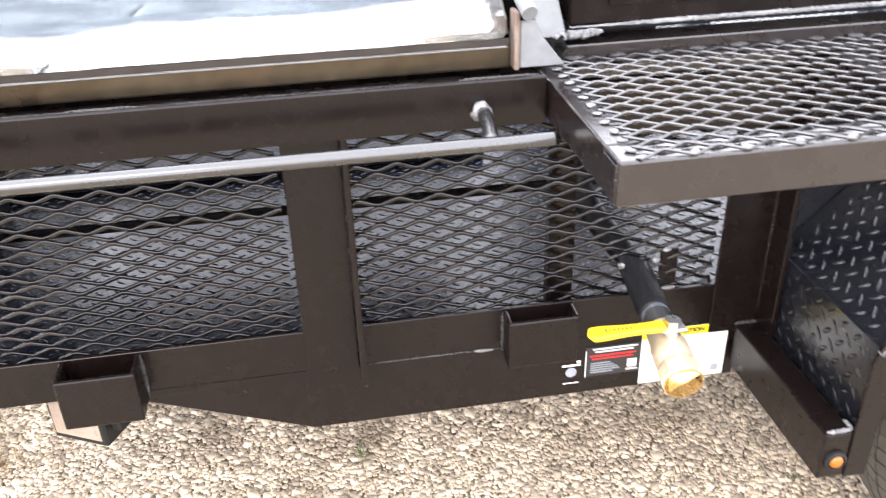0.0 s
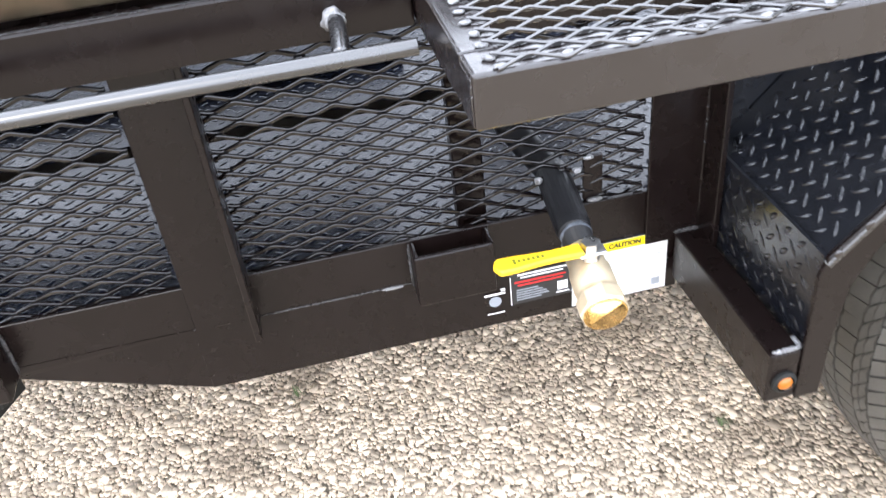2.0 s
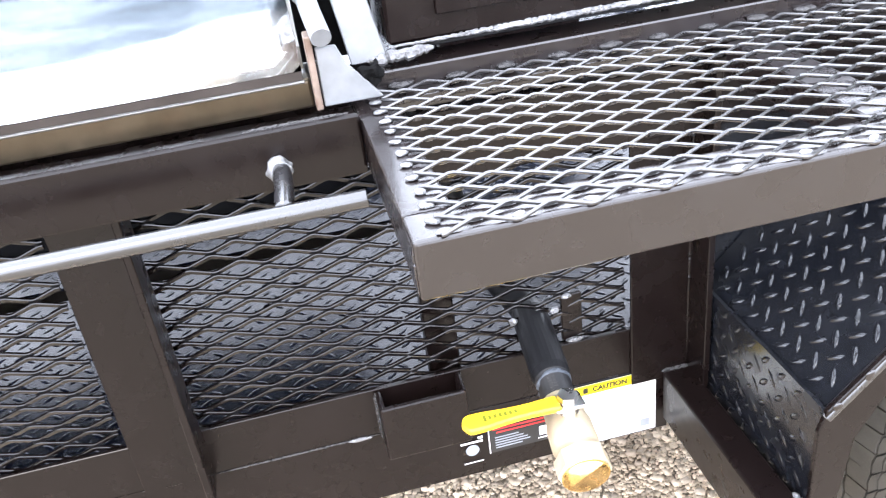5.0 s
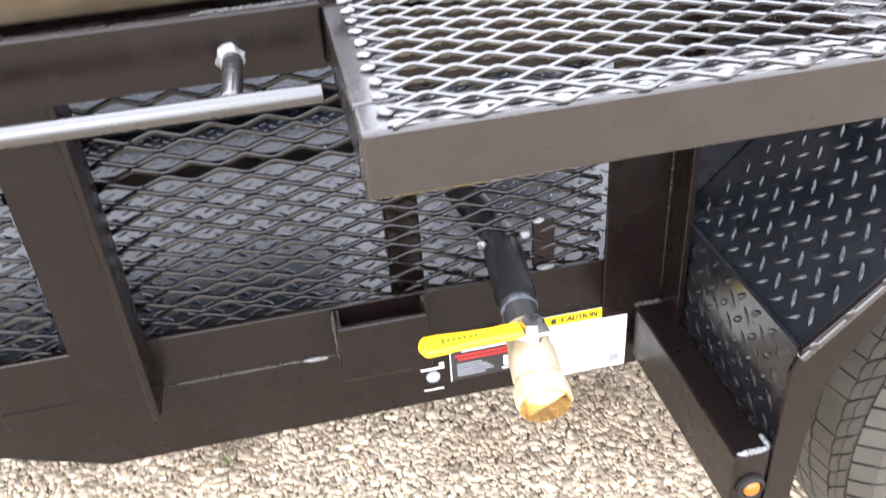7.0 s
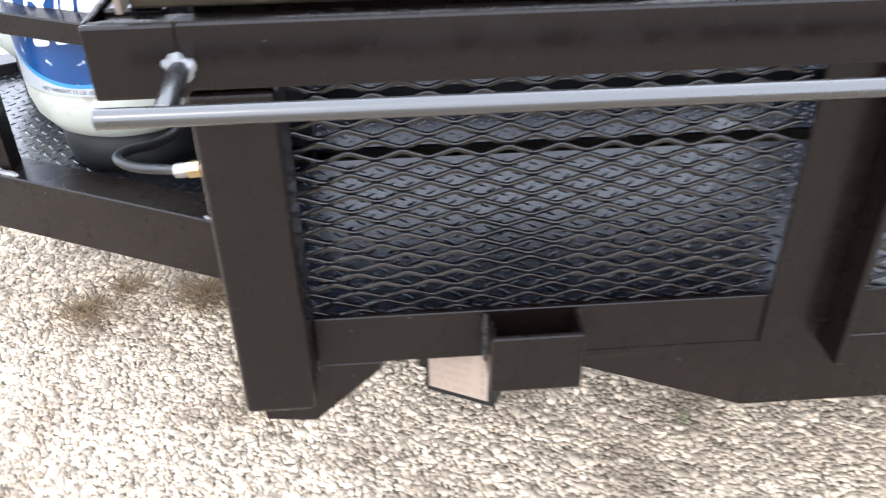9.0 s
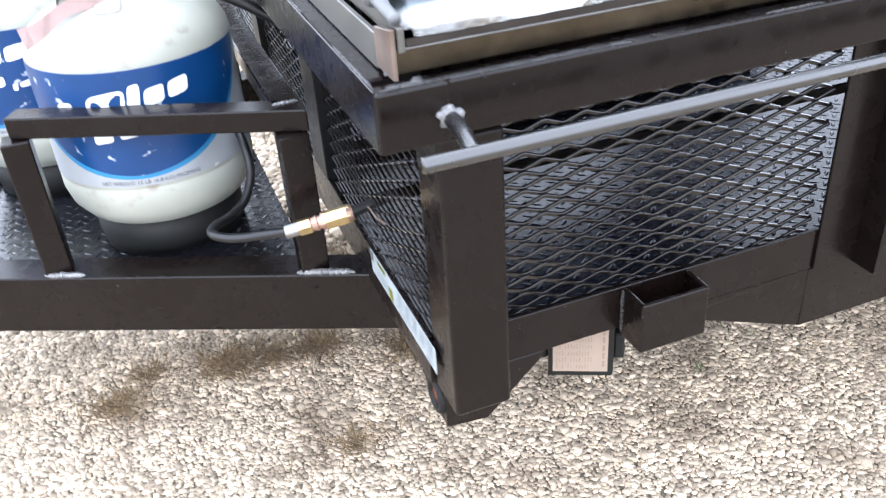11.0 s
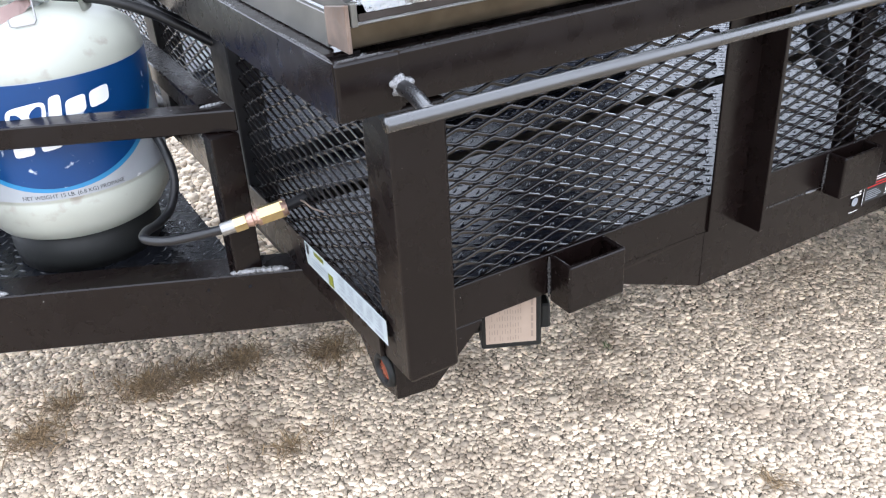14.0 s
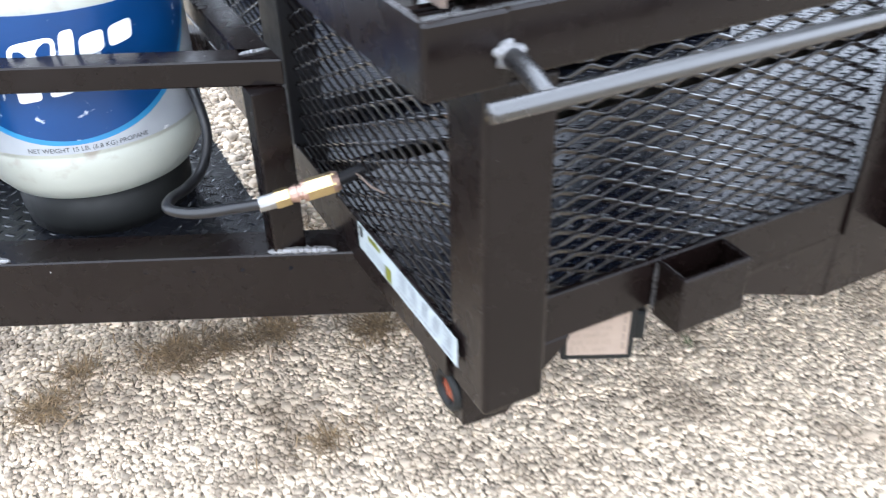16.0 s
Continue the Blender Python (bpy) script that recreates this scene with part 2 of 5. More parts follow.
def ground_material():
    """Crushed stone bed, its colour darkened for dirt and shade between stones, with earthy patches."""
    m = bpy.data.materials.new("gravel_bed")
    m.use_nodes = True
    n, l = m.node_tree.nodes, m.node_tree.links
    b = n["Principled BSDF"]
    at = n.new("ShaderNodeTexCoord")
    cells = n.new("ShaderNodeTexVoronoi")
    cells.inputs["Scale"].default_value = 75
    edge = n.new("ShaderNodeTexVoronoi")
    edge.feature = "DISTANCE_TO_EDGE"
    edge.inputs["Scale"].default_value = 75
    dirt = n.new("ShaderNodeTexNoise")
    dirt.inputs["Scale"].default_value, dirt.inputs["Detail"].default_value = 2.5, 6
    for t in (cells, edge, dirt):
        l.new(at.outputs["Object"], t.inputs["Vector"])
    shade = n.new("ShaderNodeValToRGB")
    shade.color_ramp.elements[0].color, shade.color_ramp.elements[1].color = (0.10, 0.083, 0.062, 1), (0.20, 0.168, 0.124, 1)
    l.new(cells.outputs["Color"], shade.inputs["Fac"])
    gap = n.new("ShaderNodeMapRange")
    gap.inputs["From Max"].default_value = 0.12
    gap.inputs["To Min"].default_value = 0.5
    l.new(edge.outputs["Distance"], gap.inputs["Value"])
    mul = n.new("ShaderNodeMix")
    mul.data_type, mul.blend_type = "RGBA", "MULTIPLY"
    mul.inputs["Factor"].default_value = 1
    l.new(shade.outputs["Color"], mul.inputs["A"])
    l.new(gap.outputs["Result"], mul.inputs["B"])
    earth = n.new("ShaderNodeMapRange")
    earth.inputs["From Min"].default_value, earth.inputs["From Max"].default_value = 0.52, 0.68
    l.new(dirt.outputs["Fac"], earth.inputs["Value"])
    mix = n.new("ShaderNodeMix")
    mix.data_type = "RGBA"
    l.new(earth.outputs["Result"], mix.inputs["Factor"])
    l.new(mul.outputs["Result"], mix.inputs["A"])
    mix.inputs["B"].default_value = (0.14, 0.115, 0.085, 1)
    # away from the trailer the bed itself stands for the pale stones
    place = n.new("ShaderNodeMapping")
    place.inputs["Location"].default_value = (0.15 / 1.75, -2.1 / 1.52, 0)
    place.inputs["Scale"].default_value = (1 / 1.75, 1 / 1.52, 0)
    l.new(at.outputs["Object"], place.inputs["Vector"])
    size = n.new("ShaderNodeVectorMath")
    size.operation = "ABSOLUTE"
    l.new(place.outputs["Vector"], size.inputs[0])
    axes = n.new("ShaderNodeSeparateXYZ")
    l.new(size.outputs["Vector"], axes.inputs["Vector"])
    most = n.new("ShaderNodeMath")
    most.operation = "MAXIMUM"
    l.new(axes.outputs["X"], most.inputs[0])
    l.new(axes.outputs["Y"], most.inputs[1])
    gain = n.new("ShaderNodeMapRange")
    gain.inputs["From Min"].default_value, gain.inputs["From Max"].default_value = 0.92, 1.0
    gain.inputs["To Min"].default_value, gain.inputs["To Max"].default_value = 1.0, 2.5
    l.new(most.outputs["Value"], gain.inputs["Value"])
    pale = n.new("ShaderNodeVectorMath")
    pale.operation = "SCALE"
    l.new(mix.outputs["Result"], pale.inputs[0])
    l.new(gain.outputs["Result"], pale.inputs["Scale"])
    l.new(pale.outputs["Vector"], b.inputs["Base Color"])
    b.inputs["Roughness"].default_value = 0.95
    bp = n.new("ShaderNodeBump")
    bp.inputs["Distance"].default_value = 0.008
    l.new(edge.outputs["Distance"], bp.inputs["Height"])
    l.new(bp.outputs["Normal"], b.inputs["Normal"])
    return m


def sheet_material():
    """Wavy bluish steel sheet with a much paler, ragged strip along its front edge."""
    m = bpy.data.materials.new("sheet_steel")
    m.use_nodes = True
    n, l = m.node_tree.nodes, m.node_tree.links
    b = n["Principled BSDF"]
    at = n.new("ShaderNodeTexCoord")
    split = n.new("ShaderNodeSeparateXYZ")
    l.new(at.outputs["Object"], split.inputs[0])
    rag = n.new("ShaderNodeTexNoise")
    rag.inputs["Scale"].default_value, rag.inputs["Detail"].default_value = 14, 8
    stretch = n.new("ShaderNodeMapping")
    stretch.inputs["Scale"].default_value = (0.35, 1.6, 1.6)
    l.new(at.outputs["Object"], stretch.inputs[0])
    l.new(stretch.outputs[0], rag.inputs["Vector"])
    sway = n.new("ShaderNodeMath")
    sway.operation = "MULTIPLY_ADD"
    sway.inputs[1].default_value, sway.inputs[2].default_value = -0.05, 0.025
    l.new(rag.outputs["Fac"], sway.inputs[0])
    away = n.new("ShaderNodeMath")
    away.operation = "ADD"
    l.new(split.outputs["Y"], away.inputs[0])
    l.new(sway.outputs[0], away.inputs[1])
    lean = n.new("ShaderNodeMath")
    lean.operation = "MULTIPLY_ADD"
    lean.inputs[1].default_value, lean.inputs[2].default_value = -0.035, 0.0
    l.new(split.outputs["X"], lean.inputs[0])
    total = n.new("ShaderNodeMath")
    total.operation = "ADD"
    l.new(away.outputs[0], total.inputs[0])
    l.new(lean.outputs[0], total.inputs[1])
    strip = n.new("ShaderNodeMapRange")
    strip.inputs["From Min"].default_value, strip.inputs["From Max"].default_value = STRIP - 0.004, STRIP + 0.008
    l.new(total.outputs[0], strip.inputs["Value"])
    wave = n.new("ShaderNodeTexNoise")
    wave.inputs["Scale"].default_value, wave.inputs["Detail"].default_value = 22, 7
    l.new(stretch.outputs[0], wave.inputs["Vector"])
    wave_colour = n.new("ShaderNodeValToRGB")
    wave_colour.color_ramp.elements[0].position, wave_colour.color_ramp.elements[1].position = 0.3, 0.7
    wave_colour.color_ramp.elements[0].color, wave_colour.color_ramp.elements[1].color = (0.11, 0.13, 0.145, 1), (0.28, 0.315, 0.34, 1)
    l.new(wave.outputs["Fac"], wave_colour.inputs["Fac"])
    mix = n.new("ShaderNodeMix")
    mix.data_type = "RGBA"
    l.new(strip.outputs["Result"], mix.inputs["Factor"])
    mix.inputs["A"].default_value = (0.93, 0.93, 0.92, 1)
    l.new(wave_colour.outputs["Color"], mix.inputs["B"])
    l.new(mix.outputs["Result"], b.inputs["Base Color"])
    b.inputs["Metallic"].default_value = 0.9
    b.inputs["Roughness"].default_value = 0.24
    bp = n.new("ShaderNodeBump")
    bp.inputs["Distance"].default_value = 0.0007
    l.new(wave.outputs["Fac"], bp.inputs["Height"])
    l.new(bp.outputs["Normal"], b.inputs["Normal"])
    return m


STRIP = 0.047
SHEET = sheet_material()


# ---------------------------------------------------------------- mesh helpers
def link_mesh(name, bm, mat, parent=None, label="", smooth=False):
    me = bpy.data.meshes.new(name)
    bm = bm.bm if isinstance(bm, Bm) else bm
    bm.normal_update()
    bm.to_mesh(me)
    bm.free()
    if smooth:
        me.shade_smooth()
    me.materials.append(mat)
    ob = new(name, me)
    if parent is not None:
        ob.parent = parent
    if label:
        tagged(ob, label=label)
    return ob


def part(name, bm, mat, parent, label="", smooth=False):
    return link_mesh(name, bm, mat, parent, label, smooth)


def thing(name, at, label, category, group=""):
    ob = new(name)
    ob.location = at
    bpy.context.view_layer.update()
    return tagged(ob, label=label, category=category, group=group)


class Bm:
    """Builds one bmesh in world coordinates, moved into the local space of its thing."""

    def __init__(self, origin=(0, 0, 0)):
        self.bm, self.o = bmesh.new(), Vector(origin)

    def box(self, x, y, z, bevel=0.0015, turn=None, segments=1):
        """x, y, z: pairs of bounds; turn: an extra matrix about the box's centre."""
        c = Vector(((x[0] + x[1]) / 2, (y[0] + y[1]) / 2, (z[0] + z[1]) / 2))
        m = Matrix.Translation(c - self.o) @ (turn or Matrix()) @ Matrix.Diagonal((abs(x[1] - x[0]), abs(y[1] - y[0]), abs(z[1] - z[0]), 1))
        new_verts = bmesh.ops.create_cube(self.bm, size=1, matrix=m)["verts"]
        if bevel:
            edges = list({e for v in new_verts for e in v.link_edges})
            bmesh.ops.bevel(self.bm, geom=edges, offset=bevel, segments=segments, affect="EDGES", profile=0.5)
        return self

    def prism(self, points, direction, bevel=0.0, segments=1):
        """A plate: a polygon of world points, thickened along direction."""
        d = Vector(direction)
        a = [self.bm.verts.new(Vector(p) - self.o) for p in points]
        b = [self.bm.verts.new(Vector(p) - self.o + d) for p in points]
        k = len(a)
        faces = [self.bm.faces.new(a), self.bm.faces.new(list(reversed(b)))]
        for i in range(k):
            faces.append(self.bm.faces.new((a[i], b[i], b[(i + 1) % k], a[(i + 1) % k])))
        bmesh.ops.recalc_face_normals(self.bm, faces=faces)
        if bevel:
            edges = list({e for f in faces for e in f.edges})
            bmesh.ops.bevel(self.bm, geom=edges, offset=bevel, segments=segments, affect="EDGES", profile=0.5)
        return self

    def tube(self, points, radius, sides=12, cap=True):
        """A round bar, pipe or hose along world points; radius: one number or one per point."""
        pts = [Vector(p) - self.o for p in points]
        radii = list(radius) if isinstance(radius, (list, tuple)) else [radius] * len(pts)
        if cap:
            # a ring close to each end keeps the end faces crisp
            for inner, end, at in ((1, 0, 1), (-2, -1, -1)):
                span = pts[inner] - pts[end]
                share = min(0.3, 0.0008 / max(span.length, 1e-6))
                pts.insert(at, pts[end] + span * share)
                radii.insert(at, radii[end] + (radii[inner] - radii[end]) * share)
        rings, side = [], None
        for i, p in enumerate(pts):
            ahead = (pts[min(i + 1, len(pts) - 1)] - pts[max(i - 1, 0)]).normalized()
            if side is None:
                side = ahead.orthogonal().normalized()
            side = (side - ahead * side.dot(ahead)).normalized()
            up = ahead.cross(side)
            rings.append([self.bm.verts.new(p + radii[i] * (math.cos(2 * math.pi * k / sides) * side + math.sin(2 * math.pi * k / sides) * up)) for k in range(sides)])
        for a, b in zip(rings, rings[1:]):
            for k in range(sides):
                self.bm.faces.new((a[k], a[(k + 1) % sides], b[(k + 1) % sides], b[k]))
        if cap:
            self.bm.faces.new(list(reversed(rings[0])))
            self.bm.faces.new(rings[-1])
        return self

    def lathe(self, profile, centre, axis="z", sides=48, start=0.0, sweep=2 * math.pi):
        """profile: pairs (radius, height); turned about the axis through centre."""
        c = Vector(centre) - self.o
        closed = sweep > 2 * math.pi - 1e-6
        count = sides if closed else sides + 1
        rings = []
        for r, h in profile:
            ring = []
            for k in range(count):
                a = start + sweep * k / sides
                u, v = r * math.cos(a), r * math.sin(a)
                ring.append(self.bm.verts.new(c + (Vector((u, v, h)) if axis == "z" else Vector((u, h, v)))))
            rings.append(ring)
        faces = []
        for a, b in zip(rings, rings[1:]):
            for k in range(sides):
                j = (k + 1) % count
                faces.append(self.bm.faces.new((a[k], a[j], b[j], b[k])))
        bmesh.ops.recalc_face_normals(self.bm, faces=faces)
        return self

    def blob(self, at, size, seed=0, rough=0.35, level=2):
        """A lumpy bead of weld or foam."""
        m = Matrix.Translation(Vector(at) - self.o) @ Matrix.Diagonal((*size, 1))
        vs = bmesh.ops.create_icosphere(self.bm, subdivisions=level, radius=1, matrix=m)["verts"]
        for v in vs:
            p = (v.co + self.o) * 160 + Vector((seed * 7.1, 0, 0))
            v.co += (v.co - (Vector(at) - self.o)) * rough * noise.noise(p)
        return self

    def bead(self, a, b, radius, seed=0, step=0.007):
        """A ripple of weld from a to b: one lumpy strip."""
        a, b = Vector(a), Vector(b)
        count = max(3, int((b - a).length / (step * 0.4)))
        rng = random.Random(seed)
        pts, radii = [], []
        for i in range(count + 1):
            t = i / count
            ends = min(1.0, 0.35 + 4 * min(t, 1 - t))
            pts.append(a.lerp(b, t) + Vector((rng.uniform(-1, 1), rng.uniform(-1, 1), rng.uniform(-1, 1))) * radius * 0.18)
            radii.append(radius * ends * (0.85 + 0.3 * abs(math.sin(i * 1.25)) + rng.uniform(-0.15, 0.2)))
        return self.tube(pts, radii, 7)

    def raw(self, verts, faces):
        vs = [self.bm.verts.new(Vector(v) - self.o) for v in verts]
        for f in faces:
            try:
                self.bm.faces.new([vs[i] for i in f])
            except ValueError:
                pass
        return self


def expanded_mesh(name, parent, origin, corner, u, v, n, width, height, label="", lwd=0.0512, swd=0.0236, strand=0.0052, thick=0.0030, tilt=18, mat=None, sharp=False, phase=0.0):
    """Expanded metal: slit strands pulled into diamonds, long way along u, short way along v, relief along n."""
    corner, u, v, n = (Vector(c) for c in (corner, u, v, n))
    across = math.cos(radians(tilt)) * v + math.sin(radians(tilt)) * n
    out = u.cross(across).normalized()
    out = out if out.dot(n) > 0 else -out
    section = ((-0.8, -1), (0.8, -1), (1, 0.3), (0.72, 1), (-0.72, 1), (-1, 0.3)) if sharp else ((-1, -1), (1, -1), (1, 0.50), (0.62, 1), (-0.85, 1), (-1, 0.8))
    stations = ((0.0, 1), (0.045, 0.97), (0.455, -0.97), (0.5, -1), (0.545, -0.97), (0.955, 0.97))
    verts, faces = [], []
    o = Vector(origin)
    for j in range(int(height / (swd / 2)) + 1):
        base = j * swd / 2
        pts = []
        for i in range(-1, int(width / lwd) + 2):
            for s, w in stations:
                x = (i + s + phase + (0.5 if j % 2 else 0.0)) * lwd
                if -1e-6 <= x <= width:
                    pts.append((x, base + w * (swd / 4 - strand * 0.30), w))
        last = None
        for x, y, w in pts:
            p = corner + u * x + v * y + n * (w * 0.0012) - o
            k = len(verts)
            for a, b in section:
                verts.append(p + across * (a * strand / 2) + out * (b * thick / 2))
            if last is not None:
                for q in range(6):
                    r = (q + 1) % 6
                    faces.append((last + q, last + r, k + r, k + q))
            else:
                faces.append(tuple(range(k, k + 6)))
            last = k
        if last is not None:
            faces.append(tuple(range(last + 5, last - 1, -1)))
    me = bpy.data.meshes.new(name)
    me.from_pydata([tuple(p) for p in verts], [], faces)
    me.materials.append(mat or MESH_PAINT)
    ob = new(name, me)
    ob.parent = parent
    if label:
        tagged(ob, label=label)
    return ob


def tread_plate(name, parent, origin, corner, u, v, width, height, thick=0.004, pitch=0.0200, inside=None, label="", flip=1, mat=None, relief=1.0):
    """Chequered steel plate: a slab with raised lozenges set two ways."""
    corner, u, v = (Vector(c) for c in (corner, u, v))
    n = u.cross(v).normalized() * flip
    o = Vector(origin)
    verts, faces = [], []
    outline = inside or [(0, 0), (width, 0), (width, height), (0, height)]
    k = len(outline)
    for d in (0, -thick):
        for a, b in outline:
            verts.append(corner + u * a + v * b + n * d - o)
    faces.append(tuple(range(k)))
    faces.append(tuple(reversed(range(k, 2 * k))))
    for i in range(k):
        faces.append((i, (i + 1) % k, k + (i + 1) % k, k + i))

    def in_outline(a, b):
        hit = False
        for (x0, y0), (x1, y1) in zip(outline, outline[1:] + outline[:1]):
            if (y0 > b) != (y1 > b) and a < (x1 - x0) * (b - y0) / (y1 - y0) + x0:
                hit = not hit
        return hit

    flat = len(faces)
    lens = [(s * 0.0112, w * 0.0036) for s, w in ((-1, 0), (-0.6, -0.72), (0, -1), (0.6, -0.72), (1, 0), (0.6, 0.72), (0, 1), (-0.6, 0.72))]
    reach = int((width + height) / pitch) + 2
    diagonal = math.sqrt(0.5) * pitch
    for r in range(-reach, reach):
        for c in range(-reach, reach):
            a, b = (c - r) * diagonal + width / 2, (c + r) * diagonal + height / 2
            if not (0.010 < a < width - 0.010 and 0.010 < b < height - 0.010 and in_outline(a, b)):
                continue
            way = radians(45 if (r + c) % 2 else -45)
            e = u * math.cos(way) + v * math.sin(way)
            f = v * math.cos(way) - u * math.sin(way)
            centre = corner + u * a + v * b - o
            base = len(verts)
            for scale, rise in ((1.0, 0.0), (0.68, 0.0016 * relief), (0.3, 0.0021 * relief)):
                for s, w in lens:
                    verts.append(centre + e * s * scale + f * w * scale + n * rise)
            for ring in (0, 8):
                for i in range(8):
                    j = (i + 1) % 8
                    faces.append((base + ring + i, base + ring + j, base + ring + 8 + j, base + ring + 8 + i))
            faces.append(tuple(base + 16 + i for i in range(8)))
    me = bpy.data.meshes.new(name)
    me.from_pydata([tuple(p) for p in verts], [], faces)
    bm = bmesh.new()
    bm.from_mesh(me)
    bmesh.ops.recalc_face_normals(bm, faces=bm.faces)
    bm.to_mesh(me)
    bm.free()
    me.polygons.foreach_set("use_smooth", [i >= flat for i in range(len(me.polygons))])
    me.materials.append(mat or TREAD_PAINT)
    ob = new(name, me)
    ob.parent = parent
    if label:
        tagged(ob, label=label)
    return ob


def lettering(name, text, size, parent, place, mat, shear=0.0, bold=0.0):
    """Built-in font as a mesh; place(u, v, lift) gives the local place of a point of the line, which starts at (0, 0)."""
    cu = bpy.data.curves.new(name, "FONT")
    cu.body, cu.size, cu.extrude, cu.offset, cu.shear = text, size, 0.0, bold, shear
    holder = bpy.data.objects.new(name, cu)
    me = bpy.data.meshes.new_from_object(holder)
    bpy.data.objects.remove(holder)
    for v in me.vertices:
        v.co = place(v.co.x, v.co.y, v.co.z)
    me.materials.clear()
    me.materials.append(mat)
    ob = new(name, me)
    ob.parent = parent
    return ob


def bars(name, parent, place, mat, rects, lift=0.0):
    """Flat printed bars: rects of (u0, u1, v0, v1), each a thin proud quad."""
    bm = bmesh.new()
    for u0, u1, v0, v1 in rects:
        steps = max(1, int(abs(u1 - u0) / 0.02))
        low = [bm.verts.new(place(u0 + (u1 - u0) * i / steps, v0, lift)) for i in range(steps + 1)]
        top = [bm.verts.new(place(u0 + (u1 - u0) * i / steps, v1, lift)) for i in range(steps + 1)]
        for i in range(steps):
            bm.faces.new((low[i], low[i + 1], top[i + 1], top[i]))
    return tagged(link_mesh(name, bm, mat, parent), kind="stuff")


# ---------------------------------------------------------------- ground
def ground_height(x, y):
    return -0.012 - 0.022 * x


def ground():
    bm = bmesh.new()
    xs = [-3000, -300, -30, -6, -3, -2, -1, 0, 1, 2, 3, 6, 30, 300, 3000]
    grid = [[bm.verts.new((x, y, ground_height(max(-3, min(3, x)), y))) for x in xs] for y in xs]
    for r in range(len(xs) - 1):
        for c in range(len(xs) - 1):
            bm.faces.new((grid[r][c], grid[r][c + 1], grid[r + 1][c + 1], grid[r + 1][c]))
    tagged(link_mesh("ground", bm, ground_material()), label="pale crushed limestone gravel yard", category="ground", kind="structure")


def loose_gravel():
    """Single crushed stones over the stretch of ground beside and below the trailer."""
    rng = np.random.default_rng(4)
    sides = 5
    tri = [(sides, sides + i, sides + i + 1) for i in range(1, sides - 1)]
    for i in range(sides):
        j = (i + 1) % sides
        tri += [(i, j, sides + j), (i, sides + j, sides + i)]
    tri = np.array(tri)
    cell, spots = 0.0066, []
    for x0, x1, y0, y1, c in ((-1.75, 1.5, 0.58, 1.95, cell), (-1.9, 1.6, 1.95, 3.6, cell * 2)):
        gx, gy = np.meshgrid(np.arange(x0, x1, c), np.arange(y0, y1, c))
        spots.append(np.stack([gx.ravel(), gy.ravel(), np.full(gx.size, c)], 1))
    spots = np.concatenate(spots)
    count = len(spots)
    spots[:, :2] += rng.uniform(-0.5, 0.5, (count, 2)) * spots[:, 2:3]
    size = spots[:, 2] * np.exp(rng.normal(-0.20, 0.27, count))
    # each stone: an irregular five-sided chip with a flattish, slightly crooked top
    angle = (np.arange(sides)[None] + rng.uniform(-0.33, 0.33, (count, sides))) * 2 * math.pi / sides
    reach = rng.uniform(0.62, 1.16, (count, sides))
    x, y = np.cos(angle) * reach, np.sin(angle) * reach
    shrink = rng.uniform(0.84, 0.98, (count, sides))
    thick = rng.uniform(0.36, 0.58, (count, 1))
    top = thick * (1 + rng.uniform(-0.16, 0.14, (count, sides)))
    x = np.concatenate([x, x * shrink], 1) * (size * rng.uniform(0.85, 1.30, count))[:, None]
    y = np.concatenate([y, y * shrink], 1) * (size * rng.uniform(0.72, 1.0, count))[:, None]
    z = np.concatenate([-thick.repeat(sides, 1), top], 1) * size[:, None]
    a, b = rng.uniform(0, 2 * math.pi, count), rng.normal(0, 0.11, count)
    ca, sa, cb, sb = np.cos(a)[:, None], np.sin(a)[:, None], np.cos(b)[:, None], np.sin(b)[:, None]
    y, z = y * cb - z * sb, y * sb + z * cb
    x, y = x * ca - y * sa, x * sa + y * ca
    height = -0.012 - 0.022 * spots[:, 0] + size * rng.uniform(-0.20, 0.14, count)
    verts = np.stack([x + spots[:, 0:1], y + spots[:, 1:2], z + height[:, None]], 2).reshape(-1, 3)
    faces = (tri[None] + 2 * sides * np.arange(count)[:, None, None]).reshape(-1)
    me = bpy.data.meshes.new("loose_gravel")
    me.vertices.add(len(verts))
    me.vertices.foreach_set("co", verts.astype(np.float32).ravel())
    me.loops.add(len(faces))
    me.loops.foreach_set("vertex_index", faces.astype(np.int32))
    me.polygons.add(len(faces) // 3)
    me.polygons.foreach_set("loop_start", np.arange(0, len(faces), 3, dtype=np.int32))
    me.polygons.foreach_set("loop_total", np.full(len(faces) // 3, 3, dtype=np.int32))
    me.update()
    me.validate()
    me.materials.append(GRAVEL)
    tagged(new("loose_gravel", me), label="loose beige crushed limestone stones on the yard", category="gravel", kind="stuff")


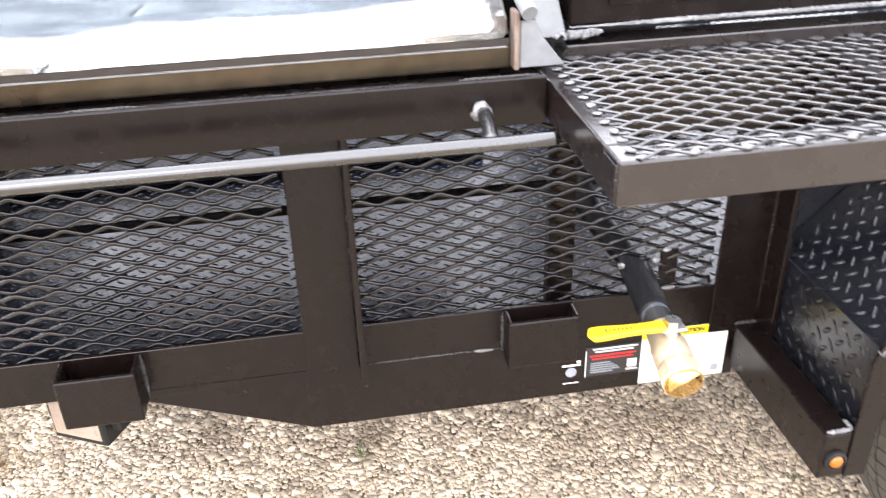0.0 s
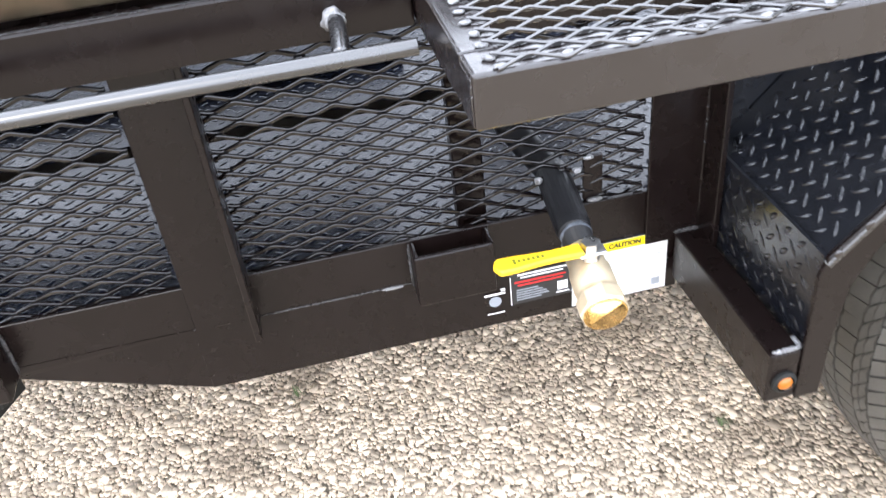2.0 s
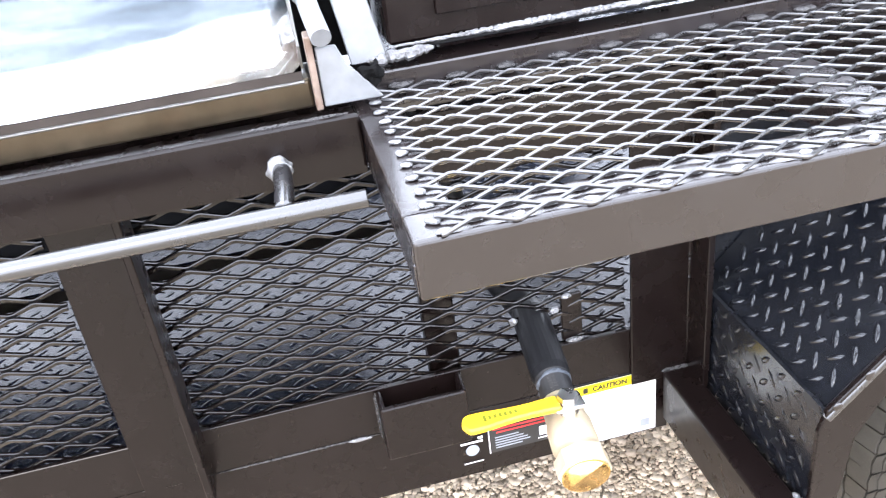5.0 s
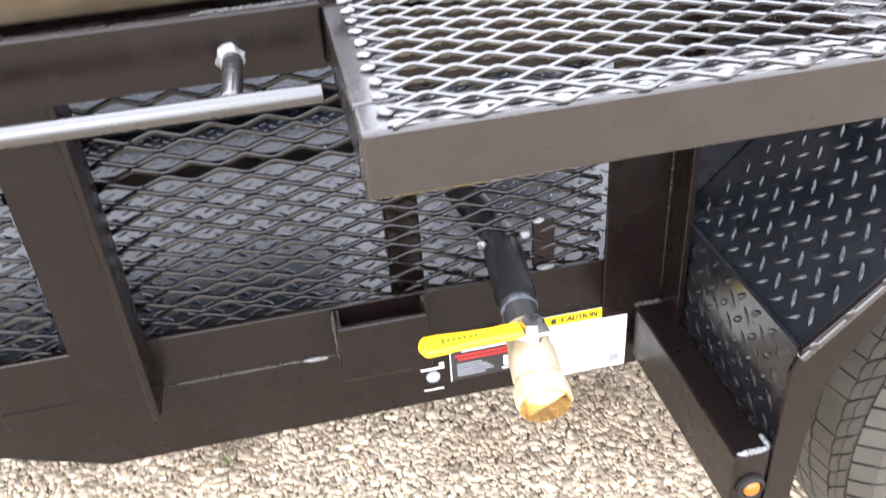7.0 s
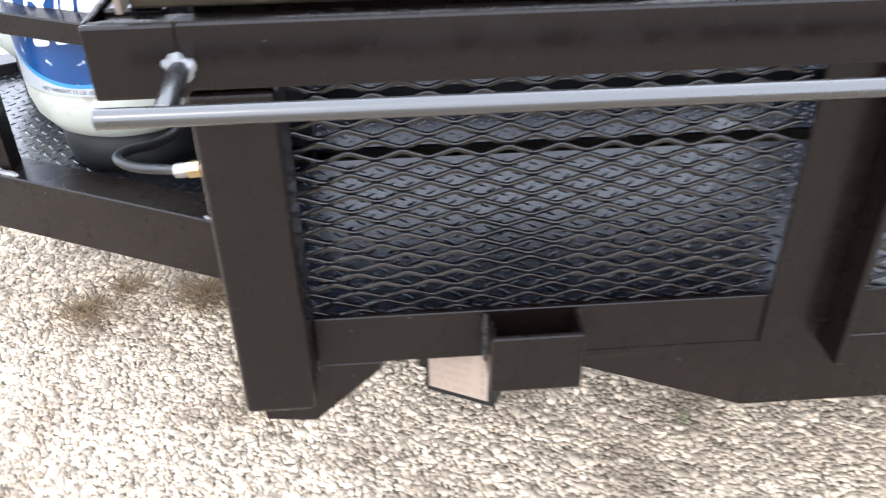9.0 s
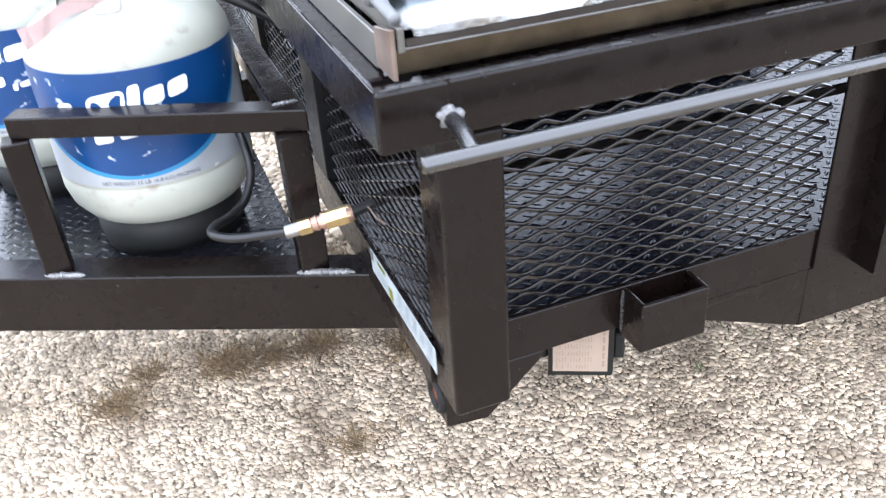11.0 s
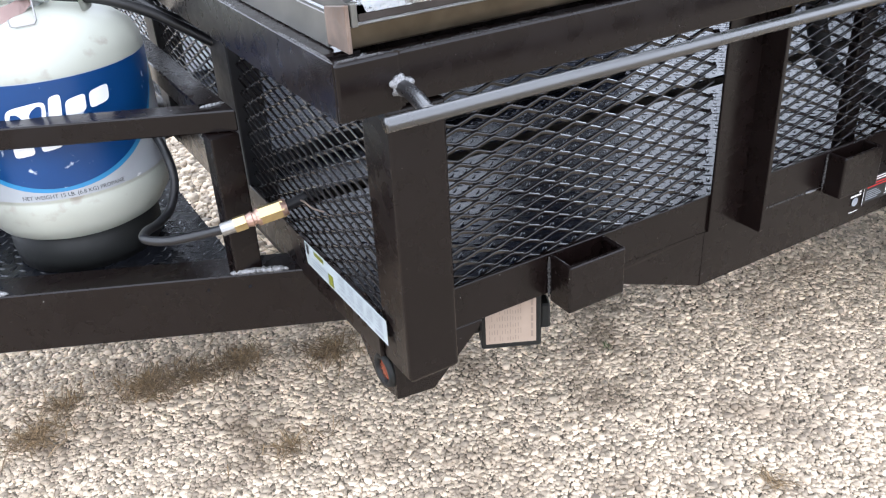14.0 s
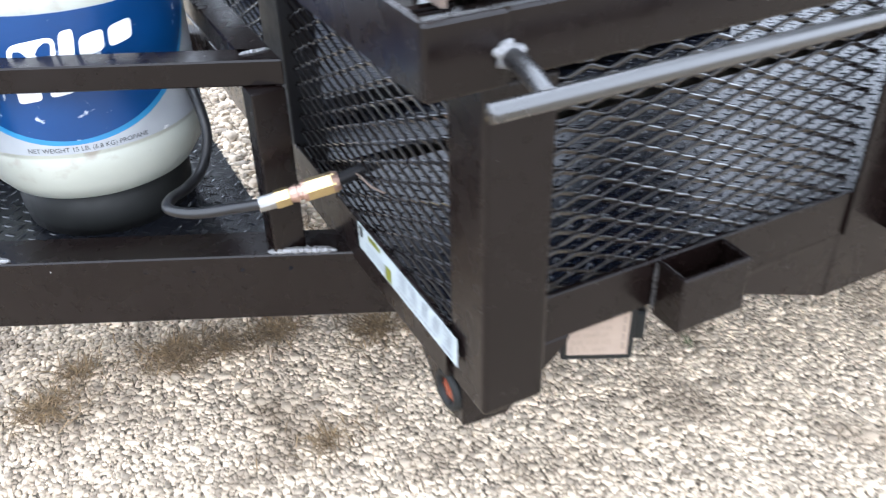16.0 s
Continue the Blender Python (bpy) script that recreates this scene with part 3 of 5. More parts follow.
def tufts(name, spots, mat, label, length, seed, flat=0.5):
    """Grass blades in tufts, lying over the stones."""
    rng = random.Random(seed)
    bm = bmesh.new()
    for x, y, radius, count in spots:
        for _ in range(count):
            a, r = rng.uniform(0, 2 * math.pi), radius * abs(rng.gauss(0, 0.55))
            base = Vector((x + r * math.cos(a), y + r * math.sin(a) * 0.7, ground_height(x, y) + 0.004))
            way = rng.uniform(0, 2 * math.pi)
            l = length * rng.uniform(0.5, 1.3)
            lift = rng.uniform(0.1, 1.0) * (1 - flat) * l + 0.006
            d = Vector((math.cos(way), math.sin(way), 0))
            w = Vector((-d.y, d.x, 0)) * rng.uniform(0.0006, 0.0013)
            p, q = base + d * l * 0.5 + Vector((0, 0, lift)), base + d * l + Vector((0, 0, lift * rng.uniform(0.1, 1.2)))
            v = [bm.verts.new(c) for c in (base - w, base + w, p + w, p - w, q)]
            bm.faces.new((v[0], v[1], v[2], v[3]))
            bm.faces.new((v[3], v[2], v[4]))
    return tagged(link_mesh(name, bm, mat), label=label, category="grass", kind="stuff")


ground()
loose_gravel()
tufts("dry_grass", [(-0.825, 1.665, 0.085, 420), (-0.74, 1.64, 0.07, 170), (-0.645, 1.64, 0.075, 330), (-1.055, 1.62, 0.08, 230), (-0.99, 1.69, 0.07, 130), (-0.47, 1.57, 0.09, 300), (-0.655, 1.33, 0.07, 100), (-0.60, 1.95, 0.2, 1000), (0.0, 0.80, 0.03, 30)], STRAW,
      "flattened tufts of brown dry grass on the gravel", 0.040, 3, 0.78)
tufts("small_weed", [(0.70, 0.98, 0.012, 14), (0.80, 1.05, 0.015, 16), (0.03, 1.25, 0.02, 8)], WEED, "tiny green weeds between the stones", 0.016, 5)

# ---------------------------------------------------------------- the trailer
RAIL_Y, DECK_Z, TOP_Z = 0.968, 0.44, 0.835
FAR_Y, LEFT_X, RIGHT_X = 2.60, -0.667, 2.1
T = (0.0, 1.4, 0.44)
trailer = thing("cooking_trailer", T, "dark brown-black painted steel utility trailer with expanded mesh sides", "trailer")


def rails():
    # top rail: a tube with a cover plate that stands a little proud of it
    part("top_rail", Bm(T).box((LEFT_X + 0.004, 0.263), (0.9005, 0.935), (0.781, 0.8260), 0.001), PAINT, trailer)
    part("rail_cover", Bm(T).box((-0.600, 0.2635), (0.8865, 0.8925), (0.779, TOP_Z), 0.0028, segments=2), PAINT, trailer)
    part("rail_cover", Bm(T).box((LEFT_X - 0.0036, -0.6002), (0.885, 0.8925), (0.774, TOP_Z), 0.003, segments=2), PAINT, trailer)
    part("seam_fill", Bm(T).box((-0.6040, -0.5962), (0.8874, 0.8924), (0.777, 0.8343), 0), PAINT, trailer)
    for x0, x1 in ((-0.665, -0.61), (-0.245, -0.17), (0.165, 0.255)):
        part("tack_weld", Bm(T).bead((x0, 0.892, TOP_Z), (x1, 0.892, TOP_Z), 0.0017, int(x0 * 100), 0.006), PAINTED_WELD, trailer)
    part("top_rail", Bm(T).box((0.3005, 1.70), (0.948, 0.968), (0.726, 0.800), 0.002), PAINT, trailer)
    # front end rails, mitred into the corner
    part("end_top_rail", Bm(T).box((LEFT_X, LEFT_X + 0.05), (0.936, FAR_Y), (0.769, 0.831), 0.0025), PAINT, trailer)
    part("end_rail_cover", Bm(T).box((LEFT_X - 0.0035, LEFT_X - 0.0005), (0.8928, FAR_Y), (0.773, TOP_Z), 0.001), PAINT, trailer)
    for y0, y1 in ((0.90, 1.04), (1.18, 1.30), (1.5, 1.58)):
        part("tack_weld", Bm(T).bead((LEFT_X, y0, TOP_Z - 0.001), (LEFT_X, y1, TOP_Z - 0.001), 0.0022, int(y0 * 50), 0.006), PAINTED_WELD, trailer)
    part("far_top_rail", Bm(T).box((LEFT_X + 0.05, RIGHT_X), (FAR_Y - 0.05, FAR_Y), (0.771, 0.833), 0.002), PAINT, trailer)
    # lower rails
    part("lower_rail", Bm(T).box((-0.534, 0.612), (RAIL_Y, RAIL_Y + 0.006), (0.415, 0.479), 0.0009), PAINT, trailer)
    part("lower_rail_ledge", Bm(T).box((-0.60, 0.612), (RAIL_Y + 0.0065, RAIL_Y + 0.05), (0.415, 0.421), 0.001), PAINT, trailer)
    part("end_lower_rail", Bm(T).box((-0.612, -0.606), (0.982, FAR_Y - 0.01), (0.405, 0.479), 0.001), PAINT, trailer)
    part("far_lower_rail", Bm(T).box((-0.60, RIGHT_X), (FAR_Y - 0.008, FAR_Y), (0.405, 0.479), 0.001), PAINT, trailer)
    y = RAIL_Y - 0.0006
    part("rail_skirt", Bm(T).prism([(-0.0415, y, 0.3155), (0.590, y, 0.315), (0.590, y, 0.4147), (-0.0415, y, 0.4147)], (0, 0.006, 0), 0.0005), PAINT, trailer)
    part("skirt_gusset", Bm(T).prism([(-0.256, y + 0.001, 0.404), (-0.256, y + 0.002, 0.397), (-0.0405, y + 0.0014, 0.3150), (-0.0405, y + 0.0008, 0.4147), (-0.256, y + 0.001, 0.4147)], (0, 0.006, 0)), PAINT, trailer)
    part("weld_seam", Bm(T).bead((0.042, RAIL_Y - 0.0005, 0.4145), (0.235, RAIL_Y - 0.0005, 0.4145), 0.0011, 3, 0.004), PAINTED_WELD, trailer)
    part("weld_seam", Bm(T).blob((0.207, RAIL_Y - 0.001, 0.414), (0.014, 0.0025, 0.0025), 2), WELD, trailer)


def posts():
    # corner post: a tube in front of the rails, with corner gussets below
    corner = part("corner_post", Bm(T).box((-0.607, -0.535), (0.909, 0.981), (0.405, 0.7685), 0.006, segments=4), PAINT, trailer)
    part("corner_gusset", Bm(T).prism([(-0.600, RAIL_Y, 0.4045), (-0.600, RAIL_Y, 0.338), (-0.585, RAIL_Y, 0.336), (-0.543, RAIL_Y, 0.332), (-0.466, RAIL_Y, 0.404), (-0.462, RAIL_Y, 0.4145), (-0.5345, RAIL_Y, 0.4145), (-0.5348, RAIL_Y, 0.4045)],
                                      (0, 0.006, 0), 0.0008), PAINT, trailer)
    part("end_gusset", Bm(T).prism([(-0.598, 0.9825, 0.4045), (-0.598, 0.9755, 0.4045), (-0.598, 0.9755, 0.336), (-0.598, 1.018, 0.328), (-0.598, 1.034, 0.334), (-0.598, 1.10, 0.4045)],
                                   (0.006, 0, 0), 0.0008), PAINT, trailer)
    lamp = part("side_marker", Bm().lathe([(0.016, 0.002), (0.017, 0.007), (0.020, 0.009), (0.024, 0.008), (0.026, 0.003), (0.026, 0.0), (0.0, 0.0)], (0, 0, 0), "z", 28), PLASTIC, trailer, "black rubber grommet with a red-orange lens", True)
    lamp.matrix_local = Matrix.Translation(Vector((-0.5985, 0.996, 0.372)) - Vector(T)) @ pose(0, 0, 0, 0, -90, 0)
    part("lens", Bm().lathe([(0.0165, 0.002), (0.014, 0.004), (0.008, 0.0055), (0.0, 0.006)], (0, 0, 0), "z", 24), RED_LENS, lamp, "red-orange lens", True)
    # middle post: flat plate with a flange that stands out towards the yard
    part("post_plate", Bm(T).box((-0.038, 0.032), (RAIL_Y - 0.005, RAIL_Y + 0.0005), (0.4155, 0.770), 0.001), PAINT, trailer)
    part("post_flange", Bm(T).prism([(0.0325, RAIL_Y, 0.409), (0.0325, 0.926, 0.409), (0.0325, 0.9225, 0.412), (0.0325, 0.9225, 0.770), (0.0325, RAIL_Y, 0.770)], (0.0075, 0, 0), 0.001), PAINT, trailer)
    part("post_plate", Bm(T).box((0.541, 0.612), (RAIL_Y - 0.005, RAIL_Y + 0.0005), (0.398, 0.7255), 0.001), PAINT, trailer)
    part("post_flange", Bm(T).box((0.6125, 0.620), (0.922, RAIL_Y), (0.405, 0.795), 0.001), PAINT, trailer)
    part("weld_seam", Bm(T).bead((0.6118, RAIL_Y - 0.0055, 0.42), (0.6118, RAIL_Y - 0.0055, 0.79), 0.0018, 5, 0.006), PAINT, trailer)
    part("weld_seam", Bm(T).blob((0.628, 0.934, 0.51), (0.007, 0.004, 0.018), 4), PAINTED_WELD, trailer)
    part("inner_post", Bm(T).box((0.303, 0.340), (0.992, 1.012), (DECK_Z, 0.770), 0.002), PAINT, trailer)
    part("tab", Bm(T).box((0.461, 0.486), (0.9765, 0.982), (0.479, 0.541), 0.001), PAINT, trailer)
    part("weld_seam", Bm(T).blob((0.467, 0.975, 0.541), (0.007, 0.004, 0.003), 7), WELD, trailer)
    part("weld_seam", Bm(T).blob((0.473, 0.972, 0.481), (0.010, 0.004, 0.003), 8), WELD, trailer)
    # posts of the end and of the far side
    part("end_post", Bm(T).box((-0.612, -0.562), (1.45, 1.54), (0.40, 0.7685), 0.002), BLACK_PIPE, trailer)
    part("end_post", Bm(T).box((-0.612, -0.562), (1.93, 2.00), (0.40, 0.7685), 0.002), BLACK_PIPE, trailer)
    for x in (-0.60, -0.03, 0.56, 1.2, 1.8):
        part("far_post", Bm(T).box((x, x + 0.07), (FAR_Y - 0.06, FAR_Y - 0.01), (0.412, 0.7685), 0.002), PAINT, trailer)


def stake_pocket(x0, x1, front, top=0.479, bottom=0.404):
    t = 0.006
    yb = RAIL_Y - 0.0025
    part("stake_pocket", Bm(T).prism([(x0, yb, bottom), (x0, front, bottom), (x1, front, bottom), (x1, yb, bottom), (x1 - t, yb, bottom), (x1 - t, front + t, bottom), (x0 + t, front + t, bottom), (x0 + t, yb, bottom)],
                                     (0, 0, top - bottom), 0.0028, 2), PAINT, trailer)
    # added unseen plate that keeps the ground's bounce light out of the pocket
    part("pocket_light_stop", Bm(T).box((x0 + t + 0.0005, x1 - t - 0.0005), (front + t + 0.0005, yb - 0.0005), (bottom + 0.002, bottom + 0.006)), PAINT, trailer)
    for x in (x0 - 0.001, x1 + 0.001):
        part("weld_seam", Bm(T).bead((x, RAIL_Y - 0.003, bottom + 0.006), (x, RAIL_Y - 0.003, top - 0.002), 0.0022, int(x * 90), 0.005), PAINTED_WELD, trailer)


def handrail():
    hr = part("hand_rail", Bm(T).tube([(-0.652, 0.824, 0.788), (0.253, 0.820, 0.788)], 0.0079, 20), RAIL_PAINT, trailer, "round steel rail painted satin black", True)
    for x in (-0.601, 0.190):
        a = part("rail_bracket", Bm(T).tube([(x, 0.888, 0.799), (x, 0.868, 0.799), (x - 0.001, 0.846, 0.795), (x - 0.003, 0.826, 0.790)], 0.0082, 14), RAIL_PAINT, hr, "", True)
        part("weld_bead", Bm(T).blob((x, 0.8845, 0.799), (0.0118, 0.0060, 0.0110), int(x * 50), 0.55, 3), WELD, hr, "silvery lumpy weld", True)
    for ob in hr.children:
        ob.matrix_parent_inverse = Matrix()


def mesh_sides():
    n, up = (0, -1, 0), (0, 0, 1)
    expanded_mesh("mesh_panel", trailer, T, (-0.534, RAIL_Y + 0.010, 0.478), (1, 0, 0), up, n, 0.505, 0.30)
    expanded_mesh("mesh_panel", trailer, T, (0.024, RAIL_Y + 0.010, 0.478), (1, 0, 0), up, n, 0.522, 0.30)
    for y0, y1 in ((0.98, 1.45), (1.54, 1.93), (2.0, 2.59)):
        expanded_mesh("end_mesh_panel", trailer, T, (-0.600, y0, 0.47), (0, 1, 0), up, (-1, 0, 0), y1 - y0, 0.305)
    for x0, x1 in ((-0.53, -0.03), (0.04, 0.56), (0.63, 1.2)):
        expanded_mesh("far_mesh_panel", trailer, T, (x0, FAR_Y - 0.03, 0.45), (1, 0, 0), up, n, x1 - x0, 0.325)


def deck():
    tread_plate("deck_plate", trailer, T, (-0.60, 0.99, DECK_Z), (1, 0, 0), (0, 1, 0), 2.6, 0.406, label="black chequered deck plate", mat=DECK_PAINT, relief=0.5)
    tread_plate("deck_plate", trailer, T, (-0.60, 1.438, DECK_Z), (1, 0, 0), (0, 1, 0), 2.6, 1.147, label="black chequered deck plate", mat=DECK_PAINT, relief=0.5)
    part("cross_member", Bm(T).box((-0.59, 1.98), (1.340, 1.570), (0.355, 0.405), 0.002), BLACK_PIPE, trailer)
    part("deck_beam", Bm(T).box((-0.60, 0.335), (1.578, 1.586), (DECK_Z + 0.001, DECK_Z + 0.037), 0.001), BLACK_PIPE, trailer, "black angle along the deck")
    part("deck_end_sill", Bm(T).box((1.99, 2.0), (1.0, 2.58), (0.40, 0.79), 0.002), PAINT, trailer)


def fender():
    f = part("fender", Bm(T).prism([(0.6165, 0.716, 0.336), (0.646, 0.716, 0.336), (0.648, 0.716, 0.42), (0.657, 0.716, 0.492), (0.681, 0.716, 0.534), (0.707, 0.716, 0.573), (0.89, 0.716, 0.752), (0.95, 0.716, 0.766), (1.2, 0.716, 0.766),
                                     (1.2, 0.716, 0.785), (0.885, 0.716, 0.785), (0.624, 0.716, 0.534), (0.6165, 0.716, 0.51)], (0, 0.006, 0), 0.001), PAINT, trailer, "black chequered plate fender with a sloped front")
    slope = math.hypot(0.258, 0.259)
    tread_plate("slope_plate", f, T, (0.6275, 0.7225, 0.526), (0, 1, 0), (0.258 / slope, 0, 0.259 / slope), 0.245, slope, flip=-1, label="sloped chequered plate")
    tread_plate("top_plate", f, T, (0.885, 0.7225, 0.785), (1, 0, 0), (0, 1, 0), 0.7, 0.245, label="flat chequered plate")
    tread_plate("front_plate", f, T, (0.622, 0.7225, 0.395), (0, 1, 0), (0, 0, 1), 0.245, 0.138, flip=-1, label="upright chequered plate", relief=0.5)
    part("inner_wall", Bm(T).box((0.6215, 1.60), (0.9695, 0.9745), (0.40, 0.80), 0.001), TREAD_PAINT, f)
    part("edge_weld", Bm(T).tube([(0.6250, 0.7205, 0.5235), (0.8850, 0.7205, 0.7845)], 0.0062, 14), RAIL_PAINT, f, "rounded edge weld", True)
    for k in range(9):
        s = 0.03 + 0.11 * k
        part("edge_weld", Bm(T).blob((0.6265 + 0.258 * s, 0.7165, 0.5275 + 0.260 * s), (0.007, 0.0022, 0.007), k, 0.5), FRAME_PAINT, f, "", True)
    b = part("lamp_bracket", Bm(T).box((0.580, 0.6164), (0.7175, 0.9615), (0.338, 0.410), 0.0030, segments=2), PAINT, trailer, "square tube bracket carrying a marker lamp")
    part("weld_bead", Bm(T).bead((0.583, 0.722, 0.410), (0.616, 0.722, 0.410), 0.0028, 21, 0.005).bead((0.616, 0.722, 0.410), (0.616, 0.74, 0.410), 0.0028, 22, 0.005), WELD, b)
    part("weld_bead", Bm(T).bead((0.579, 0.962, 0.410), (0.616, 0.962, 0.410), 0.0028, 25, 0.006), PAINTED_WELD, b)
    lamp = part("marker_lamp", Bm(T).lathe([(0.0, 0.0), (0.0145, 0.0), (0.0142, -0.004), (0.0105, -0.006), (0.0090, -0.003)], (0.599, 0.7173, 0.368), "y", 24), PLASTIC, b, "small round amber marker lamp")
    part("lens", Bm(T).lathe([(0.0094, -0.003), (0.0085, -0.006), (0.005, -0.0085), (0.0, -0.009)], (0.599, 0.7173, 0.368), "y", 20), AMBER, b, "amber lens", True)


def wheel():
    c = Vector((1.116, 0.806, 0.358))
    w = part("wheel", Bm(T).lathe([(0.18, -0.07), (0.195, -0.075), (0.195, 0.075), (0.18, 0.07), (0.08, 0.0), (0.0, 0.0)], c, "y", 48), PRIMER, trailer, "trailer wheel with a worn treaded tyre", True)
    outline = [(0.200, -0.078), (0.250, -0.098), (0.310, -0.105), (0.355, -0.101), (0.380, -0.089), (0.3885, -0.072), (0.3935, -0.03), (0.3935, 0.03), (0.3885, 0.072), (0.380, 0.089), (0.355, 0.101), (0.310, 0.105), (0.250, 0.098), (0.200, 0.078)]
    tyre = part("tyre", Bm(T).lathe(outline, c, "y", 120), TYRE, w, "dusty grey-black rubber tyre", True)
    # groove shade is put into this skin's darker rubber colour
    part("tread_base", Bm(T).lathe([(r + 0.0006, y * 1.004) for r, y in outline[3:11]], c, "y", 120), TYRE_SHADE, w, "tread grooves with their shade in the colour", True)
    for r in (0.238, 0.262, 0.284, 0.318, 0.326):
        part("sidewall_ring", Bm(T).tube([(c.x + r * math.cos(a), c.y - 0.1015 - 0.02 * (r - 0.262), c.z + r * math.sin(a)) for a in [2 * math.pi * i / 72 for i in range(73)]], 0.0020, 6, False), TYRE, w)

    def skin(s):
        """Radius, width place and outward normal at a share s of the way round the tyre's outline."""
        k = min(int(s * (len(outline) - 1)), len(outline) - 2)
        f = s * (len(outline) - 1) - k
        (r0, y0), (r1, y1) = outline[k], outline[k + 1]
        d = math.hypot(r1 - r0, y1 - y0)
        return r0 + (r1 - r0) * f, y0 + (y1 - y0) * f, (y1 - y0) / d, -(r1 - r0) / d

    # worn blocks in bands from the outer side wall over the tread, with jagged grooves and sipes between them
    rng, jitter = random.Random(12), random.Random(13)
    verts, faces = [], []
    bands = ((0.262, 0.2990, 96, 0.0, 0.0, 0.10, 0.90), (0.2992, 0.3850, 96, 0.0, 0.10, 0.45, 0.87), (0.3895, 0.4105, 96, 0.004, 0.05, 0.60, 0.90), (0.4125, 0.4310, 96, 0.004, 0.62, 0.55, 0.90), (0.4360, 0.4820, 96, 0.0035, 0.1, 0.20, 0.955), (0.4870, 0.5130, 96, 0.0035, 0.5, -0.2, 0.955),
             (0.5180, 0.5640, 96, 0.0035, 0.1, -0.20, 0.955), (0.5690, 0.6105, 96, 0.004, 0.0, -0.85, 0.90), (0.615, 0.715, 96, 0.0, 0.2, -0.45, 0.87))
    for s0, s1, count, jag, phase, lean, fill in bands:
        for k in range(count):
            step = 2 * math.pi / count
            a0 = step * (k + phase)
            a1 = a0 + step * rng.uniform(fill - 0.02, fill + 0.015)
            mid = (a0 + a1) / 2
            skew = lean * step
            lift = 0.0040 + rng.uniform(-0.0005, 0.0005)
            rim = [(a0, s0), (mid, s0 + jag), (a1, s0), (a1 + skew, s1), (mid + skew, s1 + jag * 0.8), (a0 + skew, s1)]
            base = len(verts)
            for up, inset in ((-0.001, 0.0), (lift, 0.02)):
                for a, s in rim:
                    a += jitter.uniform(-0.0022, 0.0022)
                    a += (mid + skew / 2 - a) * inset
                    r, y, nr, ny = skin(min(max(s, 0.0), 1.0))
                    verts.append((c.x + (r + nr * up) * math.cos(a), c.y + y + ny * up, c.z + (r + nr * up) * math.sin(a)))
            faces.append(tuple(base + 6 + i for i in range(6)))
            faces += [(base + i, base + (i + 1) % 6, base + 6 + (i + 1) % 6, base + 6 + i) for i in range(6)]
    bm = Bm(T)
    bm.raw(verts, faces)
    tagged(part("tread", bm.bm, TYRE, w, "dusty worn tread blocks"), kind="stuff")


def shelf():
    x0, y0, top, low, t = 0.264, 0.659, 0.829, 0.784, 0.006
    s = part("side_shelf", Bm(T).prism([(x0, y0, low), (x0, y0 + t, low), (x0, y0 + t, top - t), (x0, y0 + 0.040, top - t), (x0, y0 + 0.040, top), (x0, y0, top)], (1.436, 0, 0), 0.0030, 3), FRAME_PAINT, trailer,
             "expanded mesh side shelf in an angle-steel frame")
    part("side_angle", Bm(T).prism([(x0, y0 + 0.0402, low), (x0 + t, y0 + 0.0402, low), (x0 + t, y0 + 0.0402, top - t), (x0 + 0.036, y0 + 0.0402, top - t), (x0 + 0.036, y0 + 0.0402, top), (x0, y0 + 0.0402, top)], (0, 0.246, 0), 0.0026, 3), FRAME_PAINT, s)
    part("side_angle", Bm(T).box((x0, x0 + t), (0.9455, 1.00), (low, top), 0.0015), FRAME_PAINT, s)
    part("corner_weld", Bm(T).bead((x0 + 0.003, y0 + 0.0402, top - 0.0008), (x0 + 0.036, y0 + 0.0402, top - 0.0008), 0.0013, 71, 0.004), FRAME_PAINT, s)
    part("corner_weld", Bm(T).bead((x0 + 0.0008, y0 + t, low + 0.003), (x0 + 0.0008, y0 + t, top - 0.002), 0.0014, 73, 0.004), FRAME_PAINT, s)
    part("side_web", Bm(T).box((x0, x0 + t), (y0 + t + 0.0005, y0 + 0.040), (low, top - t - 0.0005), 0.0005), FRAME_PAINT, s)
    part("back_angle", Bm(T).box((x0 + 0.007, 1.70), (0.946, 0.990), (0.806, 0.847), 0.0015), FRAME_PAINT, s)
    part("back_ledge", Bm(T).box((x0 + 0.0365, 1.70), (0.9235, 0.9455), (0.8215, 0.8275), 0.001), FRAME_PAINT, s)
    part("under_bar", Bm(T).box((0.62, 0.66), (0.71, 0.922), (0.79, 0.8225), 0.0015), FRAME_PAINT, s)
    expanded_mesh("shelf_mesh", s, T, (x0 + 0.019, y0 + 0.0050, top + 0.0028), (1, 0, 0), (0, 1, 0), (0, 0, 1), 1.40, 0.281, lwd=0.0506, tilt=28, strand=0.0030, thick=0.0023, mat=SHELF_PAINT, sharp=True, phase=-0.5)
    for i in range(27):
        part("weld_bead", Bm(T).blob((x0 + 0.020 + 0.0506 * (i + 0.02), y0 + 0.0055, top + 0.0018), (0.0056, 0.0036, 0.0020), i, 0.6, 2), WELD, s, "", True)
    for i in range(12):
        part("weld_bead", Bm(T).blob((x0 + 0.0185, y0 + 0.020 + 0.0236 * i, top + 0.0018), (0.0054, 0.0038, 0.0020), 40 + i, 0.6, 2), WELD, s, "", True)
    for i in range(22):
        part("weld_bead", Bm(T).blob((0.31 + 0.0506 * i, 0.944, top + 0.004), (0.011, 0.006, 0.003), 80 + i, 0.6, 2), PAINTED_WELD, s, "", True)


